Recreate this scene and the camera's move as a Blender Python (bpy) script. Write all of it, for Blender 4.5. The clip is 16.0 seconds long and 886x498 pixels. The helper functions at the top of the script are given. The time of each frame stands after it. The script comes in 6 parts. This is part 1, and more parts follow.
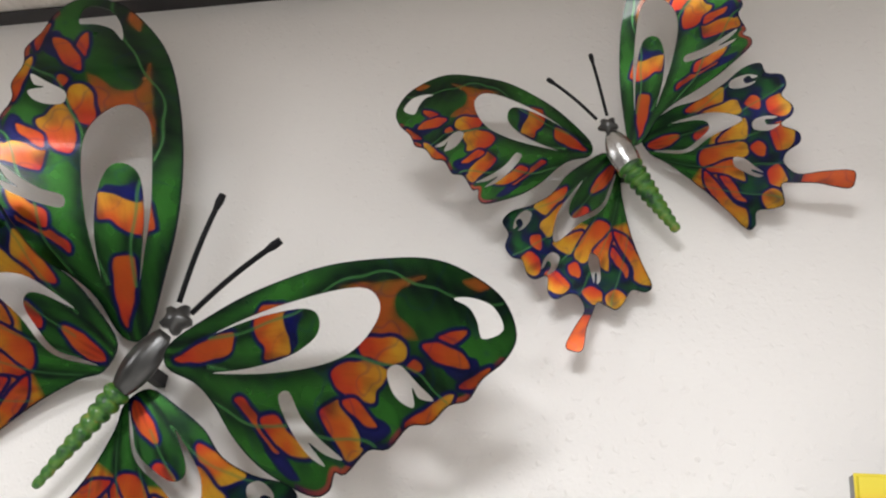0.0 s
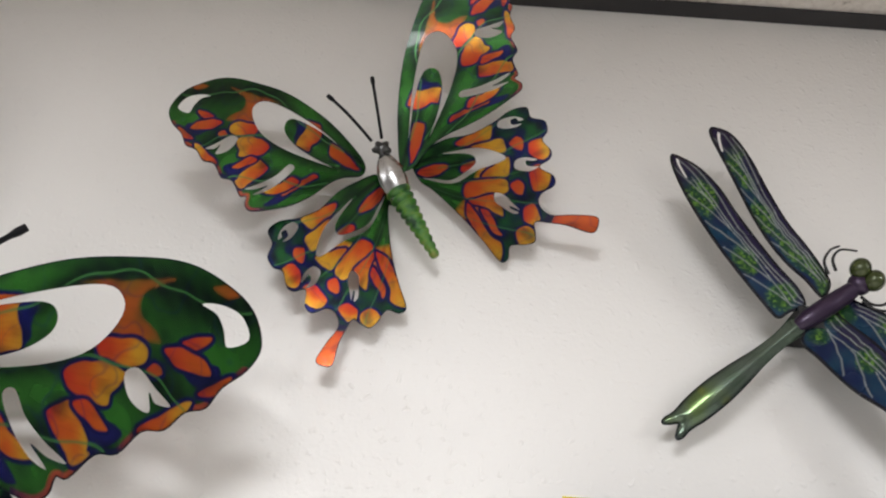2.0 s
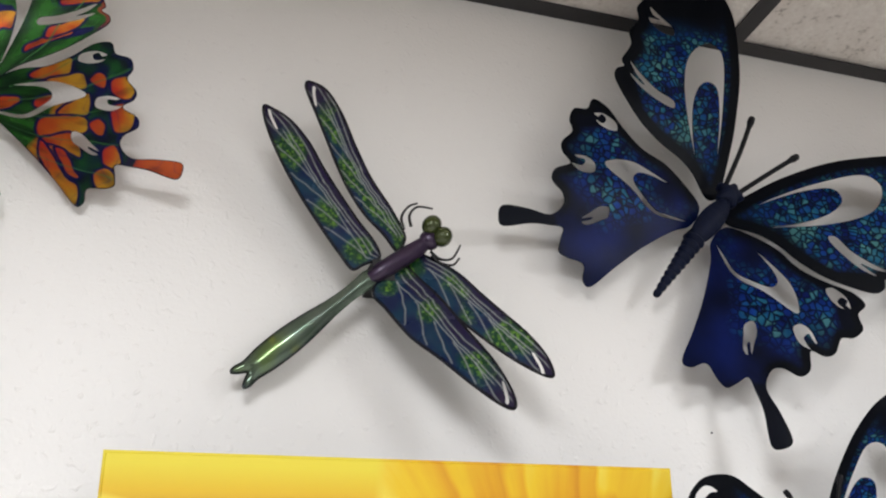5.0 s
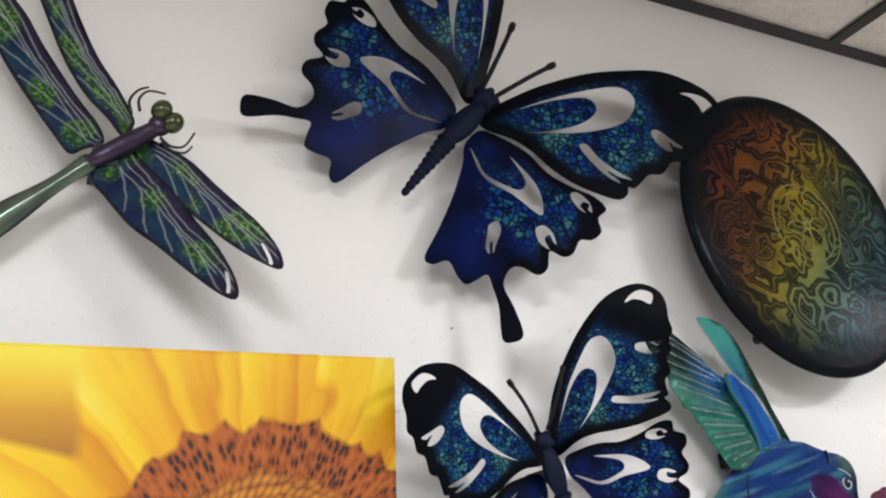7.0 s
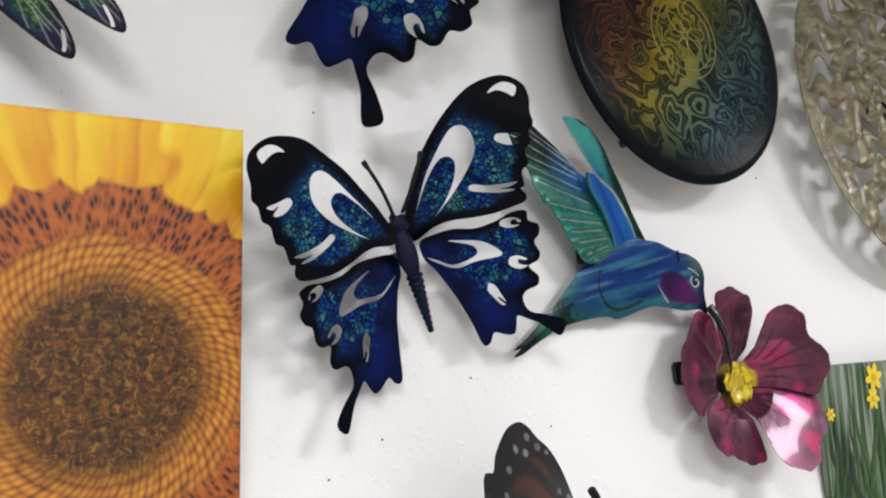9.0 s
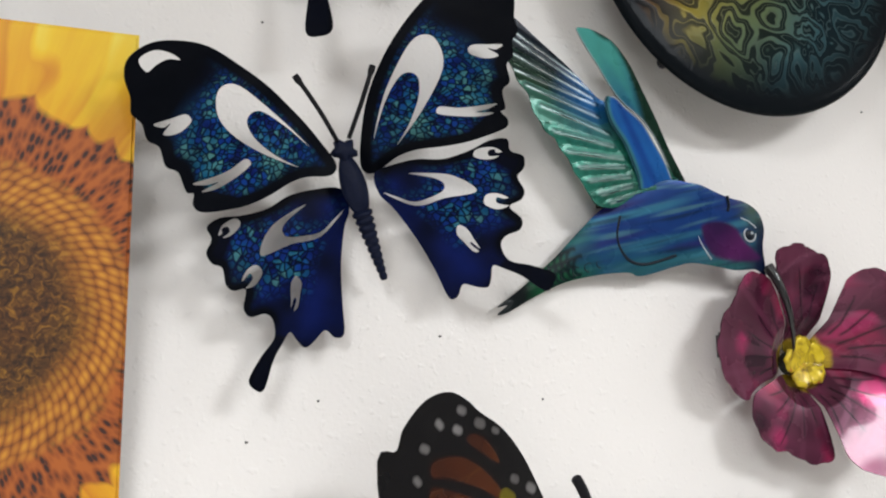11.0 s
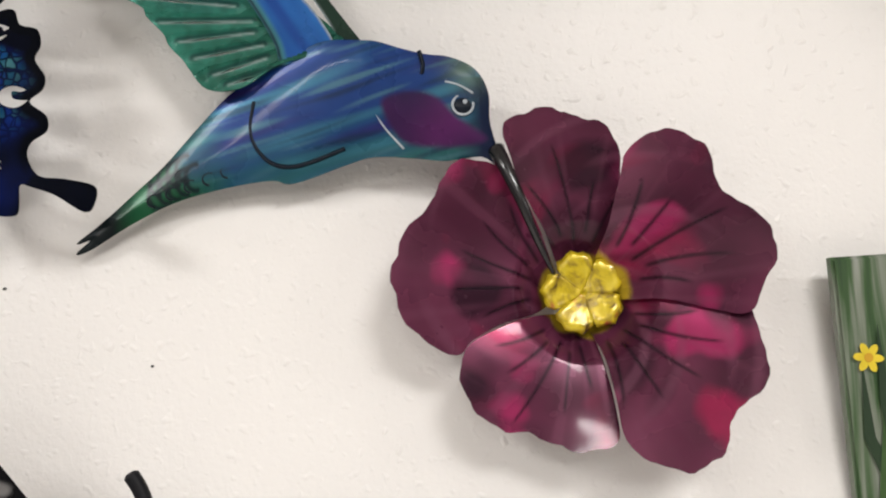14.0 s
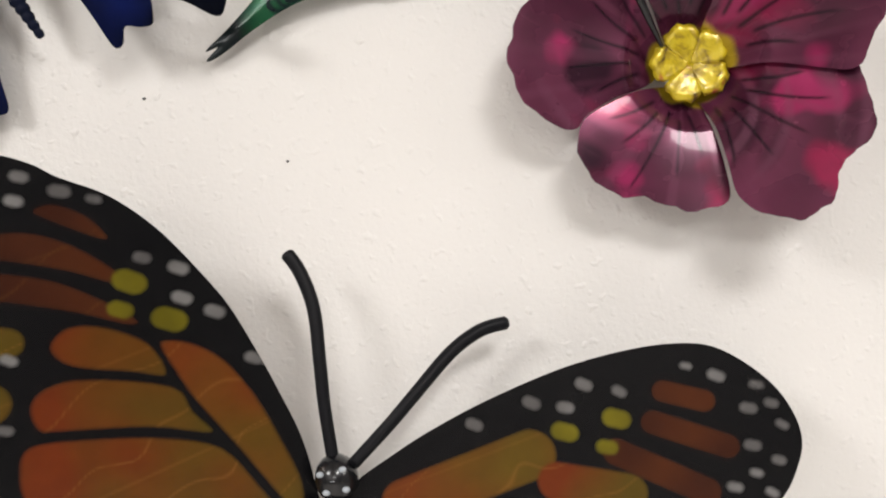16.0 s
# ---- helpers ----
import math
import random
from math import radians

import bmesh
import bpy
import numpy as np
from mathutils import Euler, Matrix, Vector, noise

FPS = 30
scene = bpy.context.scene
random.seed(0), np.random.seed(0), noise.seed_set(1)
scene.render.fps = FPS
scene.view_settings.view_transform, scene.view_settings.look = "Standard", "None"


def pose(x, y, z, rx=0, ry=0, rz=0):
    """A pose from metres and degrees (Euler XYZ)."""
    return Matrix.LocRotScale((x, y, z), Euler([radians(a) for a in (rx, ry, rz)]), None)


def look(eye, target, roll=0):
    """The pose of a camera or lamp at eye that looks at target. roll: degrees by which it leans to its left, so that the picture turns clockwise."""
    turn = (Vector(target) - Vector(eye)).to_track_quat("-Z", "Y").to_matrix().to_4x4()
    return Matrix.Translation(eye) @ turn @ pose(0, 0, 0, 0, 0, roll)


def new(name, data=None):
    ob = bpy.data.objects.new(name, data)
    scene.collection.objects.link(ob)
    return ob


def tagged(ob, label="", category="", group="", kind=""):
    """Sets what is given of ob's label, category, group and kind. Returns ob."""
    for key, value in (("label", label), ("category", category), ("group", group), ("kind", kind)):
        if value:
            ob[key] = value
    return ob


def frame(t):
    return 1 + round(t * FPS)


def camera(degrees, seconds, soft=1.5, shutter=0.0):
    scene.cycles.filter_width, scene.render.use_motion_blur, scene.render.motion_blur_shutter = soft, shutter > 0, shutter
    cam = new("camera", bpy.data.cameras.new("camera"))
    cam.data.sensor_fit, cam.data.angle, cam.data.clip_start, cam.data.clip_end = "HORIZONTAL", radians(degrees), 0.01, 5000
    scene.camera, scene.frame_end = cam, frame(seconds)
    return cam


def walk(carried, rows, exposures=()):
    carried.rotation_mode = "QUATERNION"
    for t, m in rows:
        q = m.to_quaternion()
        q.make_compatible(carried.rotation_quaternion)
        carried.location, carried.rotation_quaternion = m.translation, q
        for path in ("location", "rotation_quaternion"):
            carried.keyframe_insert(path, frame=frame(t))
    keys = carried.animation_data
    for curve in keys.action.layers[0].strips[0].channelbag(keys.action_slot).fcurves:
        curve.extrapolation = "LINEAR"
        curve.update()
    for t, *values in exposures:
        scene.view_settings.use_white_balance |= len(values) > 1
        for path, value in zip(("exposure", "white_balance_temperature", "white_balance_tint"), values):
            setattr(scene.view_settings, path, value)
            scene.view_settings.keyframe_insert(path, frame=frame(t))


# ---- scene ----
cam = camera(53.1, 16.0, 2.1)
PATH = [
    (0, (1.186, -0.72, 1.695), (0.691, 0.976, 2.632), 6.8),
    (0.5, (1.192, -0.718, 1.693), (0.811, 0.972, 2.692), 7.9),
    (1, (1.201, -0.72, 1.694), (0.922, 0.973, 2.721), 8.2),
    (1.5, (1.209, -0.725, 1.694), (1.042, 0.982, 2.723), 7.2),
    (2, (1.221, -0.725, 1.696), (1.166, 1.004, 2.699), 5.3),
    (2.5, (1.237, -0.722, 1.697), (1.294, 1.024, 2.669), 3.2),
    (3, (1.257, -0.724, 1.695), (1.416, 1.026, 2.649), 1.5),
    (3.5, (1.277, -0.725, 1.697), (1.539, 1.013, 2.65), 0.2),
    (4, (1.294, -0.731, 1.698), (1.668, 0.987, 2.653), -1.0),
    (4.2, (1.301, -0.733, 1.699), (1.719, 0.975, 2.653), -1.5),
    (6.3, (1.403, -0.748, 1.684), (2.216, 0.878, 2.518), -5.3),
    (6.5, (1.416, -0.752, 1.677), (2.253, 0.869, 2.495), -5.7),
    (7, (1.435, -0.755, 1.666), (2.351, 0.857, 2.415), -6.0),
    (7.5, (1.453, -0.754, 1.646), (2.429, 0.85, 2.335), -6.4),
    (8, (1.472, -0.763, 1.63), (2.482, 0.856, 2.229), -6.3),
    (8.5, (1.48, -0.756, 1.615), (2.541, 0.863, 2.116), -6.1),
    (9, (1.497, -0.775, 1.602), (2.572, 0.862, 2.005), -5.1),
    (9.2, (1.503, -0.79, 1.601), (2.581, 0.855, 1.964), -4.4),
    (11.3, (1.805, -0.714, 1.601), (2.428, 1.156, 1.943), -1.1),
    (11.5, (1.846, -0.681, 1.607), (2.413, 1.204, 1.965), -1.3),
    (12, (1.96, -0.628, 1.622), (2.359, 1.295, 2.001), -0.9),
    (12.5, (2.073, -0.609, 1.601), (2.341, 1.325, 2.035), -1.3),
    (13, (2.208, -0.611, 1.59), (2.315, 1.344, 1.999), -1.4),
    (13.5, (2.288, -0.603, 1.578), (2.341, 1.36, 1.958), -2.1),
    (14, (2.315, -0.595, 1.558), (2.341, 1.371, 1.921), -2.9),
    (14.5, (2.311, -0.595, 1.544), (2.29, 1.381, 1.854), -3.5),
    (15, (2.305, -0.602, 1.534), (2.222, 1.384, 1.757), -4.1),
    (15.5, (2.282, -0.616, 1.522), (2.198, 1.378, 1.646), -5.0),
    (16, (2.264, -0.633, 1.521), (2.159, 1.364, 1.528), -6.1),
]
walk(cam, [(t, look(eye, target, roll)) for t, eye, target, roll in PATH], [(0, -0.06, 6650, 11), (4, -0.08, 6500, 10), (7, 0.03, 6500, 11), (9, -0.09, 6400, 11), (11.3, -0.19, 6650, 10), (13, -0.19, 6950, 12), (16, -0.25, 7000, 12)])

# ---- world and lights: ceiling light panels of the room, all indoors ----
world = bpy.data.worlds.new("world")
scene.world = world
world.use_nodes = True
world.node_tree.nodes["Background"].inputs[0].default_value = (1.0, 0.97, 0.94, 1)
world.node_tree.nodes["Background"].inputs[1].default_value = 0.05
# square troffers between the ceiling's tees, unseen; outer and rear ones added for fill
for i, j, watts in ((-4, 2, 33.0), (-1, 2, 33.0), (2, 2, 37.0), (5, 2, 37.0), (-2, 6, 50.0), (1, 6, 50.0)):
    lamp = bpy.data.lights.new("light_panel", "AREA")
    lamp.shape, lamp.size, lamp.size_y = "RECTANGLE", 0.57, 0.57
    lamp.energy, lamp.color = watts, (0.945, 0.972, 1.0)
    o = new("light_panel", lamp)
    o.matrix_world = pose(1.386 + (i + 0.5) * 0.61, -(j + 0.5) * 0.61, 2.455)

# ---- measures of the things, in metres ----
BF_FORE = [(0.002, 0.011), (0.045, 0.038), (0.094, 0.063), (0.151, 0.084), (0.211, 0.097), (0.261, 0.101), (0.301, 0.092), (0.33, 0.076), (0.343, 0.05), (0.333, 0.028), (0.312, 0.01), (0.299, -0.007), (0.281, -0.013), (0.264, -0.028), (0.245, -0.032), (0.226, -0.05), (0.207, -0.053), (0.186, -0.071), (0.176, -0.071), (0.171, -0.083), (0.157, -0.089), (0.132, -0.083), (0.103, -0.071), (0.078, -0.053), (0.057, -0.032), (0.035, -0.018), (0.002, -0.008)]
BF_SLOT = [(0.045, 0.02), (0.089, 0.04), (0.13, 0.055), (0.188, 0.07), (0.21, 0.062), (0.21, 0.044), (0.191, 0.02), (0.157, 0.005), (0.102, -0.006), (0.051, -0.009), (0.088, -0.003), (0.127, 0.01), (0.151, 0.027), (0.152, 0.042), (0.137, 0.048), (0.097, 0.039)]
BF_TIP = [(0.282, 0.071), (0.3, 0.074), (0.321, 0.069), (0.331, 0.052), (0.312, 0.042), (0.306, 0.055), (0.297, 0.066)]
BF_H3 = [(0.224, 0.008), (0.236, 0.013), (0.253, 0.001), (0.268, -0.01), (0.254, -0.01), (0.248, -0.003), (0.25, -0.017), (0.238, -0.015), (0.228, -0.006)]
BF_H4 = [(0.12, -0.022), (0.131, -0.017), (0.144, -0.034), (0.162, -0.048), (0.184, -0.061), (0.167, -0.059), (0.152, -0.052), (0.168, -0.067), (0.152, -0.061), (0.134, -0.044)]
BF_HIND = [(-0.002, -0.011), (0.027, -0.021), (0.053, -0.037), (0.073, -0.06), (0.101, -0.077), (0.127, -0.088), (0.139, -0.103), (0.127, -0.115), (0.128, -0.132), (0.115, -0.142), (0.1, -0.143), (0.088, -0.16), (0.075, -0.164), (0.06, -0.158), (0.054, -0.179), (0.041, -0.186), (0.025, -0.177), (0.011, -0.18), (0, -0.199), (0.008, -0.224), (0.013, -0.253), (0, -0.261), (-0.011, -0.257), (-0.009, -0.224), (-0.012, -0.202), (-0.016, -0.187), (-0.029, -0.193), (-0.042, -0.198), (-0.05, -0.189), (-0.058, -0.172), (-0.075, -0.176), (-0.083, -0.168), (-0.065, -0.137), (-0.044, -0.097), (-0.028, -0.055), (-0.023, -0.03)]
BF_HSLOT = [(-0.018, -0.033), (-0.01, -0.063), (0.002, -0.078), (0.026, -0.091), (0.055, -0.115), (0.062, -0.103), (0.059, -0.079), (0.045, -0.058), (0.028, -0.04), (0.041, -0.063), (0.044, -0.077), (0.036, -0.084), (0.021, -0.08), (-0.002, -0.067), (-0.011, -0.047)]
BF_E1 = [(0.098, -0.085), (0.108, -0.083), (0.12, -0.095), (0.121, -0.108), (0.116, -0.104), (0.119, -0.099), (0.113, -0.095), (0.108, -0.1), (0.114, -0.109), (0.106, -0.105), (0.099, -0.095)]
BF_E2 = [(0.048, -0.131), (0.059, -0.127), (0.068, -0.136), (0.07, -0.15), (0.066, -0.147), (0.063, -0.139), (0.057, -0.143), (0.059, -0.152), (0.061, -0.157), (0.051, -0.151), (0.047, -0.141)]
BF_E3 = [(-0.006, -0.129), (0.005, -0.124), (0.007, -0.135), (0, -0.15), (-0.006, -0.162), (-0.005, -0.149), (-0.008, -0.151), (-0.01, -0.163), (-0.014, -0.157), (-0.01, -0.141)]
OVAL = [(0.066, 0.006), (0.069, 0.013), (0.069, 0.021), (0.063, 0.023), (0.046, 0.018), (0.025, 0.008), (0.009, -0.002), (0.026, -0.003), (0.047, 0)]
BAND = [(0.126, 0.011), (0.127, 0.021), (0.12, 0.031), (0.116, 0.04), (0.116, 0.049), (0.094, 0.047), (0.089, 0.04), (0.087, 0.03), (0.093, 0.02), (0.102, 0.014), (0.104, 0.005)]
CAP = [(0.128, 0.012), (0.136, 0.02), (0.133, 0.032), (0.135, 0.044), (0.133, 0.054), (0.116, 0.051), (0.116, 0.04), (0.12, 0.031), (0.127, 0.021)]
STREAK = [(0.167, 0.068), (0.217, 0.078), (0.253, 0.086), (0.231, 0.074), (0.225, 0.065), (0.228, 0.054), (0.248, 0.04), (0.25, 0.035), (0.224, 0.034), (0.198, 0.036), (0.209, 0.05), (0.205, 0.063)]
CELL_1 = [(0.196, 0.027), (0.21, 0.032), (0.229, 0.034), (0.24, 0.03), (0.242, 0.022), (0.236, 0.015), (0.22, 0.012), (0.206, 0.014), (0.197, 0.019)]
CELL_2 = [(0.171, 0.002), (0.182, 0.009), (0.204, 0.013), (0.223, 0.009), (0.226, 0.005), (0.216, -0.009), (0.213, -0.018), (0.2, -0.017), (0.184, -0.014), (0.174, -0.007)]
CELL_3 = [(0.162, -0.029), (0.171, -0.022), (0.183, -0.019), (0.19, -0.03), (0.2, -0.042), (0.2, -0.05), (0.203, -0.053), (0.19, -0.062), (0.182, -0.055), (0.174, -0.046), (0.165, -0.036)]
CLUB_1 = [(0.183, -0.019), (0.194, -0.016), (0.203, -0.021), (0.211, -0.029), (0.217, -0.035), (0.208, -0.036), (0.198, -0.031), (0.189, -0.026)]
CLUB_2 = [(0.078, -0.027), (0.086, -0.025), (0.097, -0.033), (0.113, -0.042), (0.123, -0.054), (0.128, -0.06), (0.119, -0.061), (0.107, -0.05), (0.093, -0.039)]
CELL_4 = [(0.106, -0.038), (0.12, -0.035), (0.131, -0.045), (0.148, -0.053), (0.156, -0.061), (0.14, -0.063), (0.124, -0.057), (0.112, -0.048)]
CELL_5 = [(0.271, 0.038), (0.283, 0.044), (0.298, 0.047), (0.293, 0.039), (0.281, 0.033)]
CLUB_3 = [(0.256, 0.03), (0.267, 0.034), (0.283, 0.032), (0.296, 0.027), (0.301, 0.017), (0.284, 0.017), (0.268, 0.02)]
DOT = [(0.243, 0.013), (0.249, 0.019), (0.256, 0.017), (0.257, 0.012), (0.25, 0.009)]
RIM_1 = [(0.291, 0.002), (0.304, 0.012), (0.32, 0.021), (0.316, 0.011), (0.302, 0.002)]
RIM_2 = [(0.242, -0.029), (0.258, -0.019), (0.273, -0.009), (0.287, -0.004), (0.274, -0.022), (0.255, -0.032), (0.243, -0.035)]
FLECK = [(0.29, 0.086), (0.305, 0.091), (0.318, 0.088), (0.306, 0.081)]
EYE_1 = [(0.276, 0.017), (0.29, 0.027), (0.308, 0.026), (0.31, 0.014), (0.302, 0.006), (0.285, 0.007)]
EYE_2 = [(0.191, -0.032), (0.206, -0.026), (0.225, -0.031), (0.23, -0.038), (0.216, -0.047), (0.199, -0.044)]
EYE_3 = [(0.109, -0.057), (0.121, -0.052), (0.136, -0.067), (0.146, -0.079), (0.132, -0.079), (0.118, -0.069)]
H_OVAL = [(-0.013, -0.024), (0.003, -0.034), (0.015, -0.05), (0.012, -0.056), (-0.003, -0.049), (-0.015, -0.034)]
H_TONGUE = [(0.021, -0.071), (0.032, -0.076), (0.038, -0.083), (0.034, -0.089), (0.024, -0.086), (0.015, -0.076)]
H_CELL_1 = [(0.051, -0.05), (0.072, -0.059), (0.096, -0.075), (0.088, -0.082), (0.074, -0.084), (0.056, -0.066)]
H_CELL_2 = [(0.053, -0.068), (0.073, -0.085), (0.083, -0.099), (0.065, -0.11), (0.058, -0.088)]
H_CELL_3 = [(0.027, -0.1), (0.045, -0.108), (0.06, -0.117), (0.042, -0.127), (0.031, -0.127), (0.019, -0.103)]
H_CELL_4 = [(-0.004, -0.086), (0.01, -0.093), (0.028, -0.127), (0.012, -0.138), (0.003, -0.123), (-0.008, -0.108), (-0.017, -0.094)]
H_CELL_5 = [(-0.022, -0.098), (-0.009, -0.109), (0.002, -0.124), (-0.011, -0.141), (-0.022, -0.147), (-0.022, -0.137), (-0.019, -0.12)]
H_CORNER = [(-0.023, -0.098), (-0.031, -0.114), (-0.054, -0.142), (-0.059, -0.16), (-0.077, -0.168), (-0.085, -0.162), (-0.062, -0.133), (-0.043, -0.108)]
H_LOOP_1 = [(0.08, -0.109), (0.093, -0.112), (0.091, -0.122), (0.077, -0.127), (0.075, -0.12)]
H_LOOP_2 = [(0.023, -0.137), (0.033, -0.141), (0.03, -0.151), (0.016, -0.156), (0.015, -0.147)]
H_LOOP_3 = [(-0.024, -0.117), (-0.023, -0.129), (-0.039, -0.145), (-0.049, -0.157), (-0.049, -0.144), (-0.037, -0.131)]
H_RIM_1 = [(0.089, -0.13), (0.102, -0.143), (0.085, -0.159), (0.072, -0.157), (0.073, -0.141)]
H_RIM_2 = [(0.054, -0.149), (0.066, -0.163), (0.051, -0.177), (0.032, -0.178), (0.027, -0.165)]
H_RIM_3 = [(-0.001, -0.166), (0.008, -0.175), (-0.01, -0.191), (-0.021, -0.187), (-0.017, -0.173)]
H_RIM_4 = [(-0.038, -0.171), (-0.025, -0.178), (-0.03, -0.192), (-0.047, -0.198), (-0.054, -0.185)]
EYES = [EYE_1, EYE_2, EYE_3]
CELLS_FORE = [(OVAL, 0), (STREAK, 2), (CELL_1, 1), (CELL_2, 1), (CELL_3, 1), (CLUB_1, 0), (CLUB_2, 0), (CELL_4, 1), (CELL_5, 0), (CLUB_3, 0), (DOT, 0), (RIM_1, 0), (RIM_2, 1), (FLECK, 2), (BAND, 1)]
CELLS_HIND = [(H_OVAL, 0), (H_TONGUE, 3), (H_CELL_1, 1), (H_CELL_2, 4), (H_CELL_3, 4), (H_CELL_4, 1), (H_CELL_5, 1), (H_LOOP_1, 0), (H_LOOP_2, 0), (H_CORNER, 1), (H_LOOP_3, 0), (H_RIM_1, 1), (H_RIM_2, 1), (H_RIM_3, 1), (H_RIM_4, 4)]
WARPS = {
    "C.R.fore": (1.915, -0.025, 2.166, 0.988, -0.155, -0.002, -0.002, 0.018, 0.983, -0.016, -0.045, -0.014, -0.049, -0.01, -0.033, -0.019),
    "C.R.hind": (1.915, -0.027, 2.164, 0.966, -0.183, -0.018, 0.082, 0.091, 1.032, -0.03, 0.004, -0.026, 0.134, -0.074, 0.126, 0.083),
    "C.L.fore": (1.904, -0.025, 2.19, 0.219, 0.248, -0.862, 0.954, 0.027, 0.352, -0.047, -0.117, -0.312, -0.221, 0.723, 0.138, 0.82),
    "C.L.hind": (1.895, -0.026, 2.18, 0.249, 0.171, -0.927, 1.052, 0.052, 0.245, -0.101, -0.209, -0.159, 0.31, -0.24, 0.246, 0.122),
    "D.L.fore": (1.915, -0.056, 1.785, 0.534, 0.063, -0.083, 0.194, -0.03, 0.567, 0.249, 0.017, 0.004, -0.389, -0.185, 0.025, -0.417),
    "D.L.hind": (1.928, -0.03, 1.784, 0.707, 0.158, -0.122, 0.306, 0.007, 0.683, -0.237, 0.439, -0.102, 0.624, 0.303, 0.146, 0.053),
    "D.R.fore": (1.956, -0.016, 1.797, 0.259, -0.403, 0.449, -0.639, 0.1, 0.196, -0.475, 0.134, -0.512, 0.335, 0.947, 0.549, -0.289),
    "D.R.hind": (1.949, -0.035, 1.796, 0.307, -0.214, 0.385, -0.608, 0.097, 0.442, 0.068, 0.108, 0.095, -0.364, -0.765, 0.018, 0.229),
    "B.L.fore": (1.116, -0.025, 2.182, 0.483, 0.205, -0.007, 0.007, -0.004, 0.834, -0.166, -0.075, -0.189, -0.257, 0.327, -0.89, 0.011),
    "B.L.hind": (1.129, -0.02, 2.193, 0.633, 0.079, 0.014, 0.039, 0.023, 1.095, -0.03, 0.165, 0.618, 0.023, 0.024, -0.173, 1.037),
    "B.R.fore": (1.157, -0.025, 2.187, 0.256, -0.264, 0.638, -0.601, -0.047, -0.047, -0.08, 0.097, -0.442, -0.396, 1.183, 0.323, 0.025),
    "B.R.hind": (1.154, -0.024, 2.203, 0.232, -0.285, 0.503, -0.706, 0.056, 0.406, -0.07, 0.215, -0.141, -0.21, -0.269, -0.001, 0.481),
    "A.R.fore": (0.748, -0.055, 1.957, 1.058, -0.191, -0.143, 0.091, -0.3, 1.135, -0.074, -0.295, -0.033, -0.454, -0.703, 0.826, -0.372),
    "A.R.hind": (0.724, -0.028, 1.947, 1.179, -0.098, -0.263, -0.006, -0.083, 1.065, 0.036, 0.217, 2.011, 0.451, 0.016, 0.206, 0.365),
    "A.L.fore": (0.681, -0.016, 1.99, 0.616, 0.351, -1.152, 1.357, 0.003, 0.049, -0.307, 0.099, -0.398, 0.115, -1.121, 1.477, -1.899),
    "A.L.hind": (0.685, -0.027, 1.985, 0.457, 0.44, -1.115, 1.134, 0.084, 0.176, -0.006, 0.144, 0.345, -0.294, -0.196, -0.032, 0.322),
}
BODIES = {
    "A": ([(0.743, -0.045, 2.001), (0.731, -0.045, 1.981), (0.696, -0.04, 1.925), (0.63, -0.025, 1.842)], [(0.742, -0.05, 2.013), (0.771, -0.07, 2.118)], [(0.758, -0.05, 2.002), (0.842, -0.07, 2.066)]),
    "B": ([(1.132, -0.045, 2.197), (1.137, -0.045, 2.184), (1.153, -0.04, 2.15), (1.193, -0.025, 2.093)], [(1.123, -0.05, 2.199), (1.078, -0.07, 2.234)], [(1.132, -0.05, 2.203), (1.117, -0.07, 2.26)]),
    "C": ([(1.914, -0.045, 2.187), (1.904, -0.045, 2.172), (1.857, -0.04, 2.122), (1.81, -0.025, 2.062)], [(1.906, -0.05, 2.192), (1.947, -0.07, 2.276)], [(1.921, -0.05, 2.185), (1.996, -0.07, 2.232)]),
    "D": ([(1.926, -0.045, 1.807), (1.928, -0.045, 1.797), (1.944, -0.04, 1.752), (1.967, -0.025, 1.701)], [(1.919, -0.05, 1.812), (1.879, -0.07, 1.857)], [(1.929, -0.05, 1.815), (1.944, -0.07, 1.873)]),
}
DRAGON_W1 = [(1.534, -0.036, 2.075), (1.52, -0.038, 2.09), (1.502, -0.041, 2.107), (1.487, -0.044, 2.128), (1.475, -0.047, 2.151), (1.464, -0.05, 2.177), (1.453, -0.053, 2.203), (1.443, -0.055, 2.226), (1.441, -0.056, 2.236), (1.446, -0.056, 2.24), (1.463, -0.055, 2.234), (1.479, -0.052, 2.211), (1.493, -0.048, 2.179), (1.509, -0.044, 2.147), (1.526, -0.041, 2.123), (1.538, -0.038, 2.103), (1.543, -0.037, 2.089)]
DRAGON_W2 = [(1.518, -0.037, 2.066), (1.513, -0.038, 2.082), (1.497, -0.041, 2.101), (1.48, -0.045, 2.124), (1.463, -0.048, 2.149), (1.448, -0.051, 2.174), (1.43, -0.054, 2.193), (1.412, -0.057, 2.202), (1.403, -0.057, 2.203), (1.403, -0.057, 2.192), (1.41, -0.055, 2.171), (1.423, -0.052, 2.144), (1.441, -0.049, 2.114), (1.461, -0.045, 2.086), (1.478, -0.042, 2.064), (1.491, -0.039, 2.05), (1.503, -0.038, 2.057)]
DRAGON_W3 = [(1.546, -0.036, 2.08), (1.565, -0.04, 2.071), (1.59, -0.046, 2.055), (1.61, -0.051, 2.033), (1.629, -0.056, 2.013), (1.647, -0.061, 1.994), (1.661, -0.065, 1.973), (1.666, -0.067, 1.955), (1.661, -0.067, 1.95), (1.644, -0.063, 1.958), (1.621, -0.058, 1.974), (1.597, -0.052, 1.995), (1.578, -0.047, 2.013), (1.56, -0.042, 2.035), (1.544, -0.038, 2.058)]
